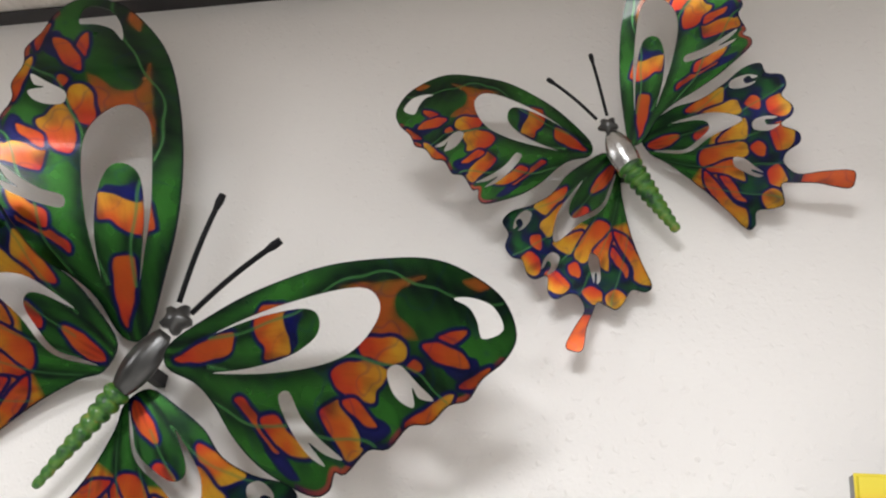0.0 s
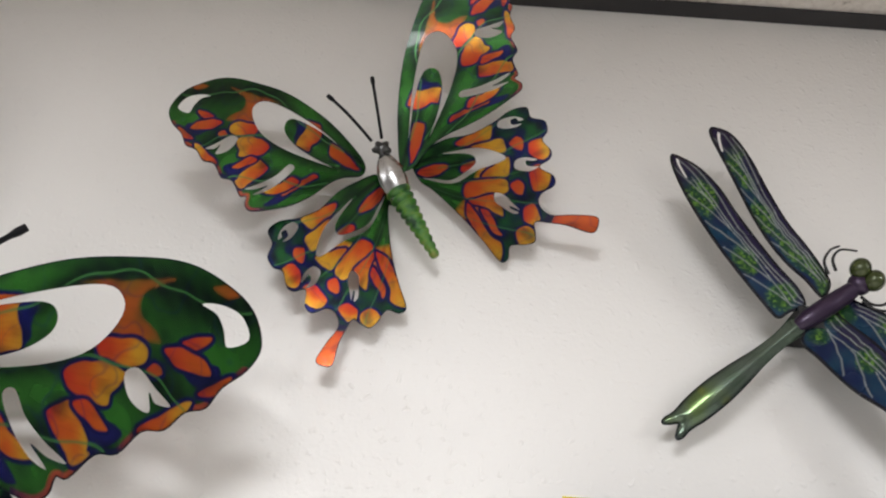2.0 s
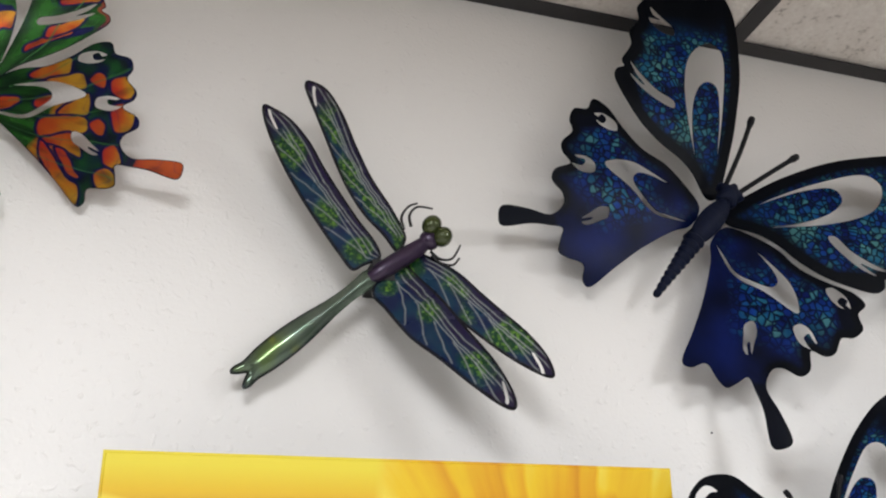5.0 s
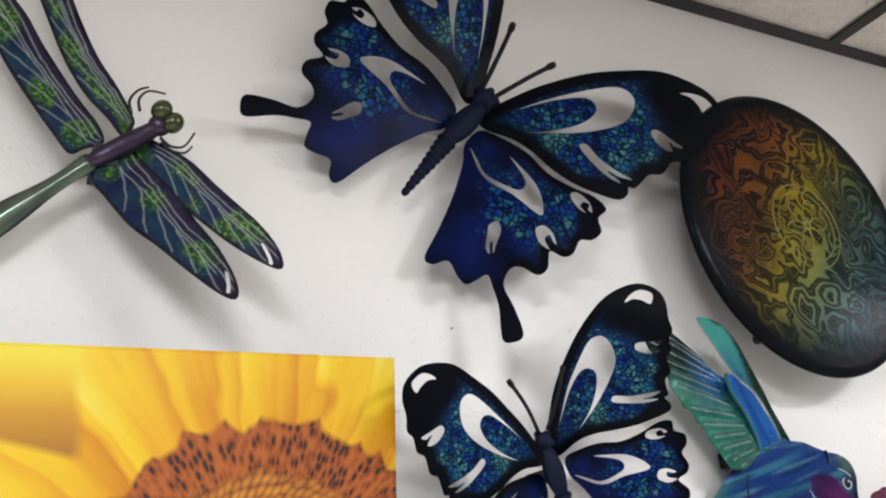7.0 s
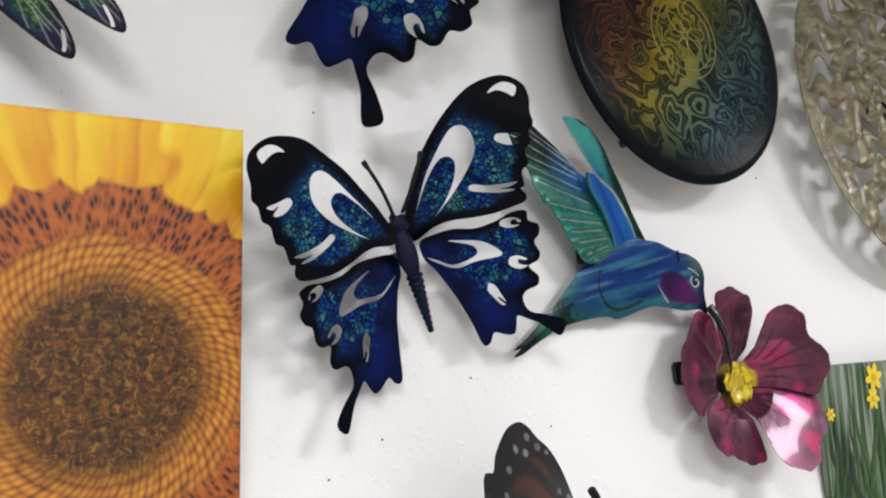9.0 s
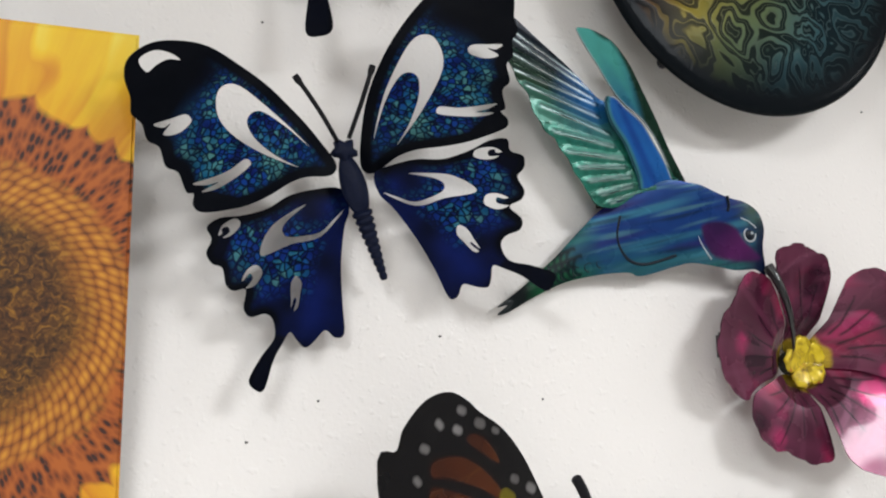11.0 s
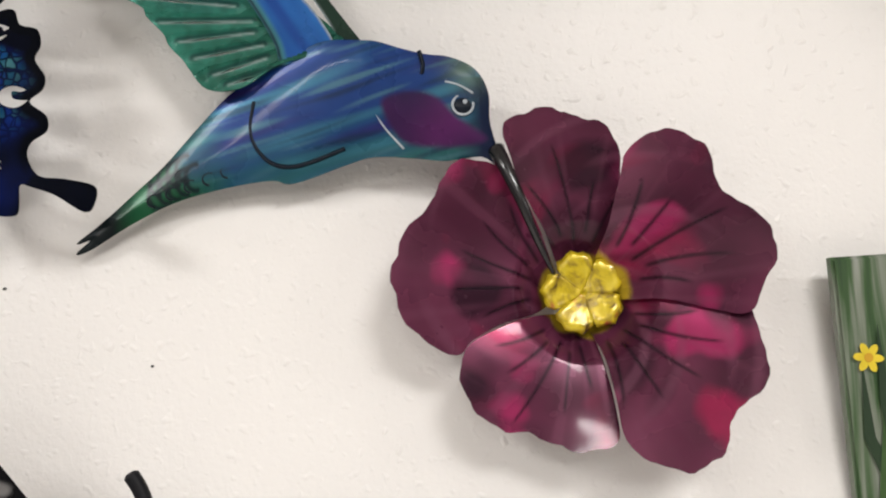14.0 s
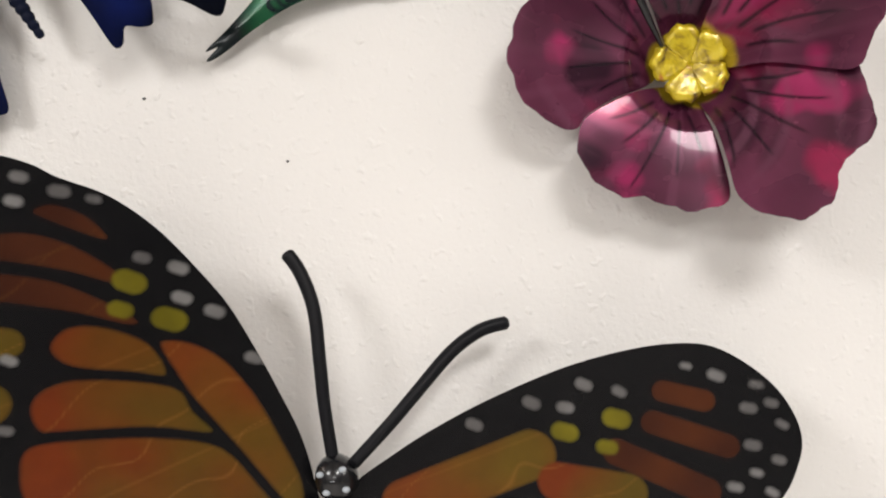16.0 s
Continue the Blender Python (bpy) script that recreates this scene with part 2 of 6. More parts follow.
DRAGON_W4 = [(1.538, -0.037, 2.062), (1.555, -0.042, 2.046), (1.574, -0.049, 2.023), (1.592, -0.056, 1.994), (1.61, -0.063, 1.967), (1.622, -0.069, 1.94), (1.625, -0.073, 1.923), (1.62, -0.073, 1.917), (1.606, -0.071, 1.924), (1.584, -0.065, 1.943), (1.562, -0.059, 1.964), (1.539, -0.052, 1.984), (1.519, -0.045, 2.012), (1.509, -0.041, 2.026), (1.512, -0.039, 2.039), (1.522, -0.039, 2.046)]
DRAGON_BODY = [(1.568, -0.055, 2.088), (1.562, -0.05, 2.084), (1.546, -0.045, 2.072), (1.52, -0.042, 2.053), (1.506, -0.038, 2.043), (1.485, -0.034, 2.026), (1.459, -0.03, 2.003), (1.435, -0.026, 1.981), (1.406, -0.02, 1.955)]
DRAGON_HEAD = [(1.563, -0.055, 2.097), (1.573, -0.055, 2.086), (1.568, -0.055, 2.076)]
DRAGON_LEG0 = [(1.539, -0.045, 2.095), (1.537, -0.045, 2.108), (1.544, -0.045, 2.12), (1.553, -0.045, 2.125)]
DRAGON_LEG1 = [(1.546, -0.045, 2.099), (1.545, -0.045, 2.111), (1.553, -0.045, 2.121), (1.568, -0.045, 2.121)]
DRAGON_LEG2 = [(1.564, -0.045, 2.075), (1.573, -0.045, 2.068), (1.585, -0.045, 2.07), (1.594, -0.045, 2.085)]
DRAGON_LEG3 = [(1.565, -0.045, 2.071), (1.573, -0.045, 2.064), (1.585, -0.045, 2.063), (1.592, -0.045, 2.071)]
BIRD_BODY = [(2.078, 1.674), (2.089, 1.677), (2.114, 1.691), (2.145, 1.705), (2.18, 1.713), (2.211, 1.716), (2.222, 1.713), (2.238, 1.716), (2.261, 1.723), (2.281, 1.727), (2.308, 1.724), (2.328, 1.721), (2.351, 1.722), (2.363, 1.715), (2.357, 1.743), (2.357, 1.762), (2.349, 1.778), (2.333, 1.787), (2.318, 1.79), (2.302, 1.795), (2.286, 1.801), (2.274, 1.803), (2.25, 1.805), (2.23, 1.798), (2.202, 1.786), (2.182, 1.774), (2.161, 1.754), (2.138, 1.73), (2.122, 1.716), (2.107, 1.703), (2.092, 1.691), (2.078, 1.681), (2.088, 1.683)]
BIRD_FAN = [(2.067, 1.953), (2.085, 1.948), (2.113, 1.928), (2.145, 1.905), (2.172, 1.882), (2.194, 1.871), (2.232, 1.837), (2.265, 1.801), (2.223, 1.793), (2.194, 1.776), (2.172, 1.776), (2.161, 1.789), (2.156, 1.797), (2.147, 1.807), (2.143, 1.816), (2.133, 1.827), (2.129, 1.835), (2.118, 1.842), (2.113, 1.85), (2.105, 1.861), (2.101, 1.875), (2.091, 1.885), (2.085, 1.897), (2.077, 1.912), (2.074, 1.928)]
BIRD_LEAD = [(2.144, 1.937), (2.151, 1.939), (2.162, 1.938), (2.18, 1.932), (2.192, 1.923), (2.205, 1.909), (2.218, 1.89), (2.235, 1.865), (2.251, 1.839), (2.266, 1.818), (2.277, 1.801), (2.263, 1.801), (2.253, 1.82), (2.238, 1.843), (2.22, 1.862), (2.198, 1.875), (2.183, 1.889), (2.167, 1.908), (2.152, 1.925)]
BIRD_COVERT = [(2.178, 1.878), (2.188, 1.878), (2.199, 1.87), (2.218, 1.858), (2.234, 1.839), (2.248, 1.821), (2.258, 1.801), (2.249, 1.799), (2.234, 1.796), (2.221, 1.792), (2.217, 1.805), (2.209, 1.821), (2.199, 1.837), (2.188, 1.849), (2.181, 1.859), (2.177, 1.871)]
BIRD_QUILLS = [(2.08, 1.936, 2.167, 1.89), (2.083, 1.927, 2.17, 1.884), (2.081, 1.913, 2.169, 1.878), (2.083, 1.897, 2.172, 1.872), (2.099, 1.882, 2.175, 1.86), (2.114, 1.864, 2.186, 1.845), (2.127, 1.841, 2.191, 1.833), (2.141, 1.823, 2.202, 1.822), (2.154, 1.809, 2.203, 1.814), (2.164, 1.797, 2.209, 1.805), (2.176, 1.785, 2.211, 1.796), (2.186, 1.778, 2.214, 1.787)]
BIRD_BEAK = [(2.36, -0.042, 1.724), (2.365, -0.048, 1.709), (2.373, -0.05, 1.687), (2.383, -0.044, 1.661), (2.393, -0.032, 1.642)]
BIRD_EYE = [(2.34, 1.755)]
BIRD_THROAT = [(2.285, 1.763), (2.302, 1.769), (2.322, 1.765), (2.338, 1.749), (2.357, 1.733), (2.34, 1.727), (2.303, 1.731), (2.29, 1.745)]
BIRD_BROW = [(2.284, -0.034, 1.764), (2.3, -0.034, 1.767), (2.319, -0.034, 1.764), (2.328, -0.034, 1.76)]
BIRD_CHEEK = [(2.282, -0.034, 1.754), (2.29, -0.034, 1.742), (2.3, -0.034, 1.73)]
BIRD_BROW2 = [(2.329, -0.034, 1.771), (2.338, -0.034, 1.768), (2.347, -0.034, 1.762)]
BIRD_LINE = [(2.201, -0.034, 1.769), (2.198, -0.034, 1.751), (2.202, -0.034, 1.737), (2.213, -0.034, 1.726), (2.231, -0.034, 1.724), (2.261, -0.034, 1.733)]
BIRD_NAPE = [(2.313, -0.034, 1.792), (2.315, -0.034, 1.783), (2.314, -0.034, 1.777)]
PETAL_0 = [(2.342, -0.039, 1.718), (2.327, -0.042, 1.712), (2.319, -0.042, 1.695), (2.302, -0.044, 1.676), (2.292, -0.044, 1.657), (2.289, -0.044, 1.64), (2.294, -0.041, 1.62), (2.306, -0.038, 1.604), (2.327, -0.033, 1.593), (2.337, -0.032, 1.601), (2.355, -0.029, 1.611), (2.383, -0.024, 1.62), (2.397, -0.022, 1.637), (2.388, -0.026, 1.667), (2.375, -0.031, 1.697), (2.361, -0.035, 1.713)]
PETAL_1 = [(2.368, -0.042, 1.721), (2.364, -0.046, 1.736), (2.378, -0.048, 1.745), (2.397, -0.049, 1.747), (2.409, -0.047, 1.742), (2.427, -0.046, 1.738), (2.438, -0.042, 1.725), (2.44, -0.037, 1.707), (2.435, -0.031, 1.683), (2.427, -0.026, 1.662), (2.418, -0.022, 1.644), (2.402, -0.022, 1.645), (2.388, -0.03, 1.674), (2.374, -0.037, 1.701)]
PETAL_2 = [(2.436, -0.057, 1.702), (2.439, -0.062, 1.712), (2.453, -0.071, 1.721), (2.465, -0.077, 1.72), (2.48, -0.082, 1.711), (2.486, -0.082, 1.696), (2.49, -0.079, 1.68), (2.503, -0.083, 1.67), (2.515, -0.085, 1.653), (2.517, -0.082, 1.64), (2.511, -0.074, 1.624), (2.502, -0.066, 1.608), (2.487, -0.059, 1.611), (2.46, -0.047, 1.621), (2.434, -0.036, 1.626), (2.42, -0.033, 1.642), (2.429, -0.046, 1.672)]
PETAL_3 = [(2.43, -0.025, 1.63), (2.466, -0.04, 1.624), (2.487, -0.05, 1.618), (2.506, -0.059, 1.611), (2.508, -0.067, 1.592), (2.51, -0.073, 1.574), (2.499, -0.075, 1.558), (2.486, -0.073, 1.55), (2.48, -0.076, 1.534), (2.469, -0.076, 1.522), (2.455, -0.073, 1.518), (2.439, -0.065, 1.523), (2.425, -0.056, 1.536), (2.423, -0.046, 1.563), (2.42, -0.035, 1.591), (2.413, -0.022, 1.62)]
PETAL_4 = [(2.413, -0.026, 1.614), (2.42, -0.034, 1.584), (2.424, -0.042, 1.556), (2.423, -0.048, 1.535), (2.402, -0.053, 1.53), (2.386, -0.054, 1.535), (2.369, -0.054, 1.543), (2.352, -0.056, 1.546), (2.336, -0.054, 1.56), (2.329, -0.049, 1.578), (2.334, -0.043, 1.597), (2.354, -0.037, 1.608), (2.384, -0.029, 1.617)]
FLOWER_MID = [(2.412, -0.018, 1.63)]
MONARCH_LEFT = [(1.919, -0.161, 1.545), (1.935, -0.154, 1.566), (1.941, -0.151, 1.581), (1.96, -0.143, 1.599), (1.981, -0.133, 1.605), (1.999, -0.123, 1.599), (2.012, -0.116, 1.59), (2.036, -0.104, 1.577), (2.058, -0.092, 1.556), (2.077, -0.081, 1.529), (2.093, -0.071, 1.502), (2.106, -0.063, 1.47), (2.116, -0.057, 1.442), (2.126, -0.05, 1.41), (2.131, -0.046, 1.378), (2.131, -0.044, 1.348), (2.096, -0.061, 1.326), (2.05, -0.084, 1.317), (1.998, -0.11, 1.329), (1.96, -0.131, 1.354)]
MONARCH_RIGHT = [(2.154, -0.05, 1.369), (2.188, -0.053, 1.393), (2.228, -0.057, 1.413), (2.266, -0.061, 1.428), (2.304, -0.064, 1.44), (2.34, -0.068, 1.447), (2.371, -0.071, 1.449), (2.395, -0.074, 1.445), (2.417, -0.077, 1.43), (2.433, -0.079, 1.411), (2.441, -0.08, 1.388), (2.437, -0.08, 1.368), (2.423, -0.078, 1.346), (2.392, -0.075, 1.327), (2.343, -0.07, 1.308), (2.282, -0.064, 1.3), (2.224, -0.058, 1.31), (2.167, -0.052, 1.339)]
MONARCH_PANEL_0 = [(2.053, 1.484), (2.069, 1.482), (2.087, 1.468), (2.102, 1.443), (2.114, 1.412), (2.124, 1.379), (2.121, 1.356), (2.11, 1.371), (2.088, 1.411), (2.069, 1.443), (2.059, 1.465)]
MONARCH_PANEL_1 = [(1.997, 1.489), (2.007, 1.5), (2.026, 1.498), (2.048, 1.484), (2.055, 1.463), (2.036, 1.468), (2.007, 1.476)]
MONARCH_PANEL_2 = [(1.984, 1.456), (1.993, 1.466), (2.014, 1.468), (2.057, 1.456), (2.067, 1.438), (2.076, 1.422), (2.043, 1.432), (2, 1.438), (1.987, 1.441)]
MONARCH_PANEL_3 = [(1.975, 1.419), (1.982, 1.433), (2.01, 1.432), (2.049, 1.425), (2.08, 1.412), (2.098, 1.384), (2.106, 1.362), (2.071, 1.36), (2.005, 1.38), (1.978, 1.398)]
MONARCH_PANEL_4 = [(1.997, 1.57), (2.007, 1.575), (2.023, 1.567), (2.033, 1.554), (2.031, 1.55), (2.013, 1.559)]
MONARCH_PANEL_5 = [(1.965, 1.557), (1.984, 1.56), (2.003, 1.556), (2.022, 1.544), (2.038, 1.528), (2.033, 1.523), (2.011, 1.533), (1.982, 1.542), (1.964, 1.545)]
MONARCH_PANEL_6 = [(1.964, 1.539), (1.982, 1.536), (2.006, 1.528), (2.03, 1.512), (2.044, 1.499), (2.037, 1.497), (2.014, 1.507), (1.98, 1.518), (1.962, 1.521)]
MONARCH_PANELS = [(0, MONARCH_PANEL_0), (1, MONARCH_PANEL_1), (1, MONARCH_PANEL_2), (1, MONARCH_PANEL_3), (2, MONARCH_PANEL_4), (2, MONARCH_PANEL_5), (2, MONARCH_PANEL_6)]
MONARCH_CELLS_LEFT = [(1.945, 1.504, 1.977, 1.495, 0.0099, 1), (1.938, 1.473, 1.964, 1.461, 0.0134, 1)]
MONARCH_DOTS_LEFT = [(2.039, 1.525, 2.044, 1.522, 0.0076, 3), (2.057, 1.499, 2.063, 1.496, 0.0078, 3), (2.033, 1.508, 2.037, 1.506, 0.0058, 3), (1.992, 1.592, 1.995, 1.591, 0.0042, 4), (1.988, 1.578, 1.991, 1.577, 0.0042, 4), (2.01, 1.582, 2.014, 1.581, 0.0047, 4), (2.027, 1.576, 2.03, 1.575, 0.0035, 4), (2.048, 1.538, 2.051, 1.537, 0.0043, 4), (2.066, 1.53, 2.07, 1.528, 0.0047, 4), (2.066, 1.511, 2.07, 1.509, 0.0047, 4)]
MONARCH_DOTS_LEFT_REST = [(2.083, 1.5, 2.087, 1.498, 0.0048, 4), (2.102, 1.467, 2.106, 1.465, 0.0045, 4), (1.976, 1.486, 1.979, 1.484, 0.0038, 4), (1.97, 1.445, 1.973, 1.444, 0.0037, 4), (1.971, 1.583, 1.973, 1.581, 0.0039, 4), (1.957, 1.566, 1.96, 1.565, 0.004, 4), (1.951, 1.545, 1.953, 1.543, 0.0037, 4)]
MONARCH_CELLS_RIGHT = [(2.192, 1.36, 2.276, 1.386, 0.017, 0), (2.291, 1.368, 2.334, 1.358, 0.0133, 1), (2.362, 1.42, 2.386, 1.412, 0.0077, 2), (2.354, 1.401, 2.397, 1.383, 0.0084, 2), (2.33, 1.384, 2.382, 1.356, 0.0095, 2), (2.238, 1.335, 2.334, 1.326, 0.0166, 1)]
MONARCH_DOTS_RIGHT = [(2.329, 1.406, 2.335, 1.404, 0.0068, 3), (2.296, 1.4, 2.302, 1.398, 0.0066, 3), (2.322, 1.388, 2.327, 1.387, 0.0054, 3), (2.312, 1.429, 2.316, 1.427, 0.0044, 4), (2.278, 1.42, 2.282, 1.418, 0.0047, 4), (2.24, 1.409, 2.244, 1.407, 0.0045, 4), (2.299, 1.415, 2.303, 1.414, 0.0045, 4), (2.334, 1.423, 2.337, 1.421, 0.004, 4), (2.376, 1.435, 2.379, 1.434, 0.003, 4), (2.393, 1.428, 2.397, 1.426, 0.0042, 4)]
MONARCH_DOTS_RIGHT_REST = [(2.416, 1.42, 2.42, 1.419, 0.0034, 4), (2.41, 1.406, 2.414, 1.405, 0.0042, 4), (2.424, 1.408, 2.427, 1.407, 0.0037, 4), (2.429, 1.395, 2.432, 1.393, 0.0033, 4), (2.41, 1.383, 2.414, 1.382, 0.0042, 4), (2.425, 1.373, 2.428, 1.372, 0.0037, 4), (2.411, 1.366, 2.414, 1.365, 0.0034, 4), (2.397, 1.358, 2.401, 1.357, 0.0038, 4), (2.419, 1.354, 2.422, 1.352, 0.0034, 4)]
MONARCH_ANT1 = [(2.129, -0.05, 1.532), (2.137, -0.05, 1.518), (2.144, -0.052, 1.493), (2.145, -0.055, 1.458), (2.145, -0.055, 1.428), (2.147, -0.055, 1.392)]
MONARCH_ANT2 = [(2.271, -0.03, 1.469), (2.252, -0.035, 1.466), (2.231, -0.04, 1.454), (2.207, -0.05, 1.432), (2.187, -0.055, 1.413), (2.16, -0.055, 1.389)]
MONARCH_BODY = [(2.148, -0.055, 1.381), (2.145, -0.055, 1.361), (2.138, -0.055, 1.324), (2.128, -0.055, 1.269)]
DOTS = [(2.126, 1.598), (2.026, 1.655), (1.864, 1.929), (1.857, 1.568), (1.916, 1.6), (2.548, 1.916)]
CLIP_AT = [(2.329, -0.008, 1.647)]
FOOT_AT = [(2.237, -0.047, 1.914)]

# ---- helpers of the scene ----
import collections


def link(name, bm, mat, parent=None, label="", smooth=False):
    """A bmesh as one mesh object, with its material, under a parent."""
    me = bpy.data.meshes.new(name)
    bm.to_mesh(me)
    bm.free()
    me.materials.append(mat)
    if smooth:
        me.polygons.foreach_set("use_smooth", [True] * len(me.polygons))
    ob = new(name, me)
    if parent is not None:
        ob.parent = parent
    return tagged(ob, label) if label else ob


def box(bm, x0, x1, y0, y1, z0, z1):
    vs = [bm.verts.new(p) for p in ((x0, y0, z0), (x1, y0, z0), (x1, y1, z0), (x0, y1, z0), (x0, y0, z1), (x1, y0, z1), (x1, y1, z1), (x0, y1, z1))]
    for f in ((0, 3, 2, 1), (4, 5, 6, 7), (0, 1, 5, 4), (1, 2, 6, 5), (2, 3, 7, 6), (3, 0, 4, 7)):
        bm.faces.new([vs[i] for i in f])


def thing(name, at, label, category, group=""):
    ob = new(name)
    ob.empty_display_size = 0.02
    ob["at"] = at
    return tagged(ob, label, category, group)


def spline(points, closed=True, steps=6):
    """A smooth line through the points (Catmull-Rom), as an array."""
    p = np.array(points, float)
    n = len(p)
    out = []
    for i in range(n if closed else n - 1):
        a, b, c, d = (p[(i + k) % n] if closed else p[min(max(i + k, 0), n - 1)] for k in (-1, 0, 1, 2))
        for s in range(steps):
            t = s / steps
            out.append(0.5 * (2 * b + (c - a) * t + (2 * a - 5 * b + 4 * c - d) * t * t + (3 * b - a - 3 * c + d) * t ** 3))
    if not closed:
        out.append(p[-1])
    return np.array(out)


def inside(pts, loop):
    x, y = pts[:, 0], pts[:, 1]
    hit = np.zeros(len(pts), bool)
    for (x0, y0), (x1, y1) in zip(loop, np.roll(loop, -1, 0)):
        if y0 != y1:
            hit ^= ((y0 > y) != (y1 > y)) & (x < (x1 - x0) * (y - y0) / (y1 - y0) + x0)
    return hit


def far_from(pts, loop, closed=True):
    """Distance of points from a line."""
    best = np.full(len(pts), 9.0)
    ends = np.roll(loop, -1, 0) if closed else loop[1:]
    for a, b in zip(loop, ends):
        d = b - a
        t = np.clip(((pts - a) @ d) / max(d @ d, 1e-12), 0, 1)
        best = np.minimum(best, np.hypot(*(pts - a - t[:, None] * d).T))
    return best


def sheet(outline, holes=(), step=0.002):
    """Points and triangles of a flat sheet with holes, finely divided."""
    from mathutils import geometry
    loops = [np.array(outline)] + [np.array(h) for h in holes]
    lo, hi = loops[0].min(0), loops[0].max(0)
    gx, gy = np.meshgrid(np.arange(lo[0], hi[0], step), np.arange(lo[1], hi[1], step * 0.87))
    gx[1::2] += step / 2
    grid = np.c_[gx.ravel(), gy.ravel()]
    keep = inside(grid, loops[0]) & (far_from(grid, loops[0]) > step * 0.55)
    for h in loops[1:]:
        keep &= ~inside(grid, h) & (far_from(grid, h) > step * 0.55)
    grid = grid[keep]
    verts, edges, start = [], [], 0
    for lp in loops:
        verts += [Vector(v) for v in lp]
        edges += [(start + i, start + (i + 1) % len(lp)) for i in range(len(lp))]
        start += len(lp)
    verts += [Vector(v) for v in grid]
    v, _, f, *_ = geometry.delaunay_2d_cdt(verts, edges, [], 0, 1e-7)
    v = np.array([tuple(p) for p in v])
    f = np.array([t for t in f if len(t) == 3])
    mid = v[f].mean(1)
    ok = inside(mid, loops[0])
    for h in loops[1:]:
        ok &= ~inside(mid, h)
    return v, f[ok]


def painted(name, verts, faces, colours, mat, parent, label="", thick=0.0014, flat=None, crackle=None):
    """A sheet-metal mesh with its painted colours; flat keeps the pattern's own coordinates."""
    me = bpy.data.meshes.new(name)
    n = np.cross(verts[faces[:, 1]] - verts[faces[:, 0]], verts[faces[:, 2]] - verts[faces[:, 0]])
    if n[:, 1].sum() > 0:
        faces = faces[:, ::-1]
    me.from_pydata(verts.tolist(), [], faces.tolist())
    att = me.color_attributes.new("paint", "FLOAT_COLOR", "POINT")
    att.data.foreach_set("color", np.c_[np.clip(colours, 0, 1), np.ones(len(verts))].ravel())
    if crackle is not None:
        a = me.attributes.new("crackle", "FLOAT", "POINT")
        a.data.foreach_set("value", crackle.astype(float))
    if flat is not None:
        a = me.attributes.new("flat", "FLOAT_VECTOR", "POINT")
        a.data.foreach_set("vector", np.c_[flat, np.zeros(len(flat))].ravel())
    me.polygons.foreach_set("use_smooth", [True] * len(me.polygons))
    # crisp cut edges: the rim does not share the face's shading
    count = collections.Counter(tuple(sorted(e)) for a in faces.tolist() for e in ((a[0], a[1]), (a[1], a[2]), (a[2], a[0])))
    for e in me.edges:
        e.use_edge_sharp = count[tuple(sorted(e.vertices))] == 1
    me.materials.append(mat)
    ob = new(name, me)
    ob.parent = parent
    so = ob.modifiers.new("thickness", "SOLIDIFY")
    so.thickness, so.offset = thick, 1.0
    if label:
        tagged(ob, label)
    return ob


def tube(bm, line, radii, sides=10):
    """A round rod along a line, closed at both ends."""
    line = np.array(line, float)
    radii = np.broadcast_to(radii, len(line))
    rings = []
    for i, p in enumerate(line):
        t = Vector(line[min(i + 1, len(line) - 1)] - line[max(i - 1, 0)]).normalized()
        a = t.cross(Vector((0.3, 1, 0.2))).normalized()
        b = t.cross(a)
        rings.append([bm.verts.new(Vector(p) + float(radii[i]) * (a * math.cos(q) + b * math.sin(q))) for q in np.linspace(0, 2 * math.pi, sides, endpoint=False)])
    for r, s in zip(rings, rings[1:]):
        for k in range(sides):
            bm.faces.new((r[k], r[(k + 1) % sides], s[(k + 1) % sides], s[k]))
    bm.faces.new(rings[0][::-1])
    bm.faces.new(rings[-1])
    bmesh.ops.recalc_face_normals(bm, faces=bm.faces)


def ball(bm, at, radii, turn=0.0):
    r = bmesh.ops.create_uvsphere(bm, u_segments=16, v_segments=10, radius=1.0)
    m = Matrix.Translation(at) @ Matrix.Rotation(turn, 4, "Y") @ Matrix.Diagonal((*radii, 1))
    bmesh.ops.transform(bm, matrix=m, verts=r["verts"])


# ---- materials ----
def nodes(name):
    mat = bpy.data.materials.new(name)
    mat.use_nodes = True
    return mat, mat.node_tree, mat.node_tree.nodes["Principled BSDF"]


def add(tree, kind, **sets):
    n = tree.nodes.new(kind)
    for k, v in sets.items():
        if k in n.inputs:
            n.inputs[k].default_value = v
        else:
            setattr(n, k, v)
    return n


def bump(tree, bsdf, height, strength, distance):
    b = add(tree, "ShaderNodeBump", Strength=strength, Distance=distance)
    tree.links.new(height, b.inputs["Height"])
    tree.links.new(b.outputs[0], bsdf.inputs["Normal"])


def ramp(tree, fac, stops):
    r = tree.nodes.new("ShaderNodeValToRGB")
    while len(r.color_ramp.elements) < len(stops):
        r.color_ramp.elements.new(0.5)
    for e, (p, c) in zip(r.color_ramp.elements, stops):
        e.position, e.color = p, (*c, 1)
    tree.links.new(fac, r.inputs[0])
    return r.outputs[0]


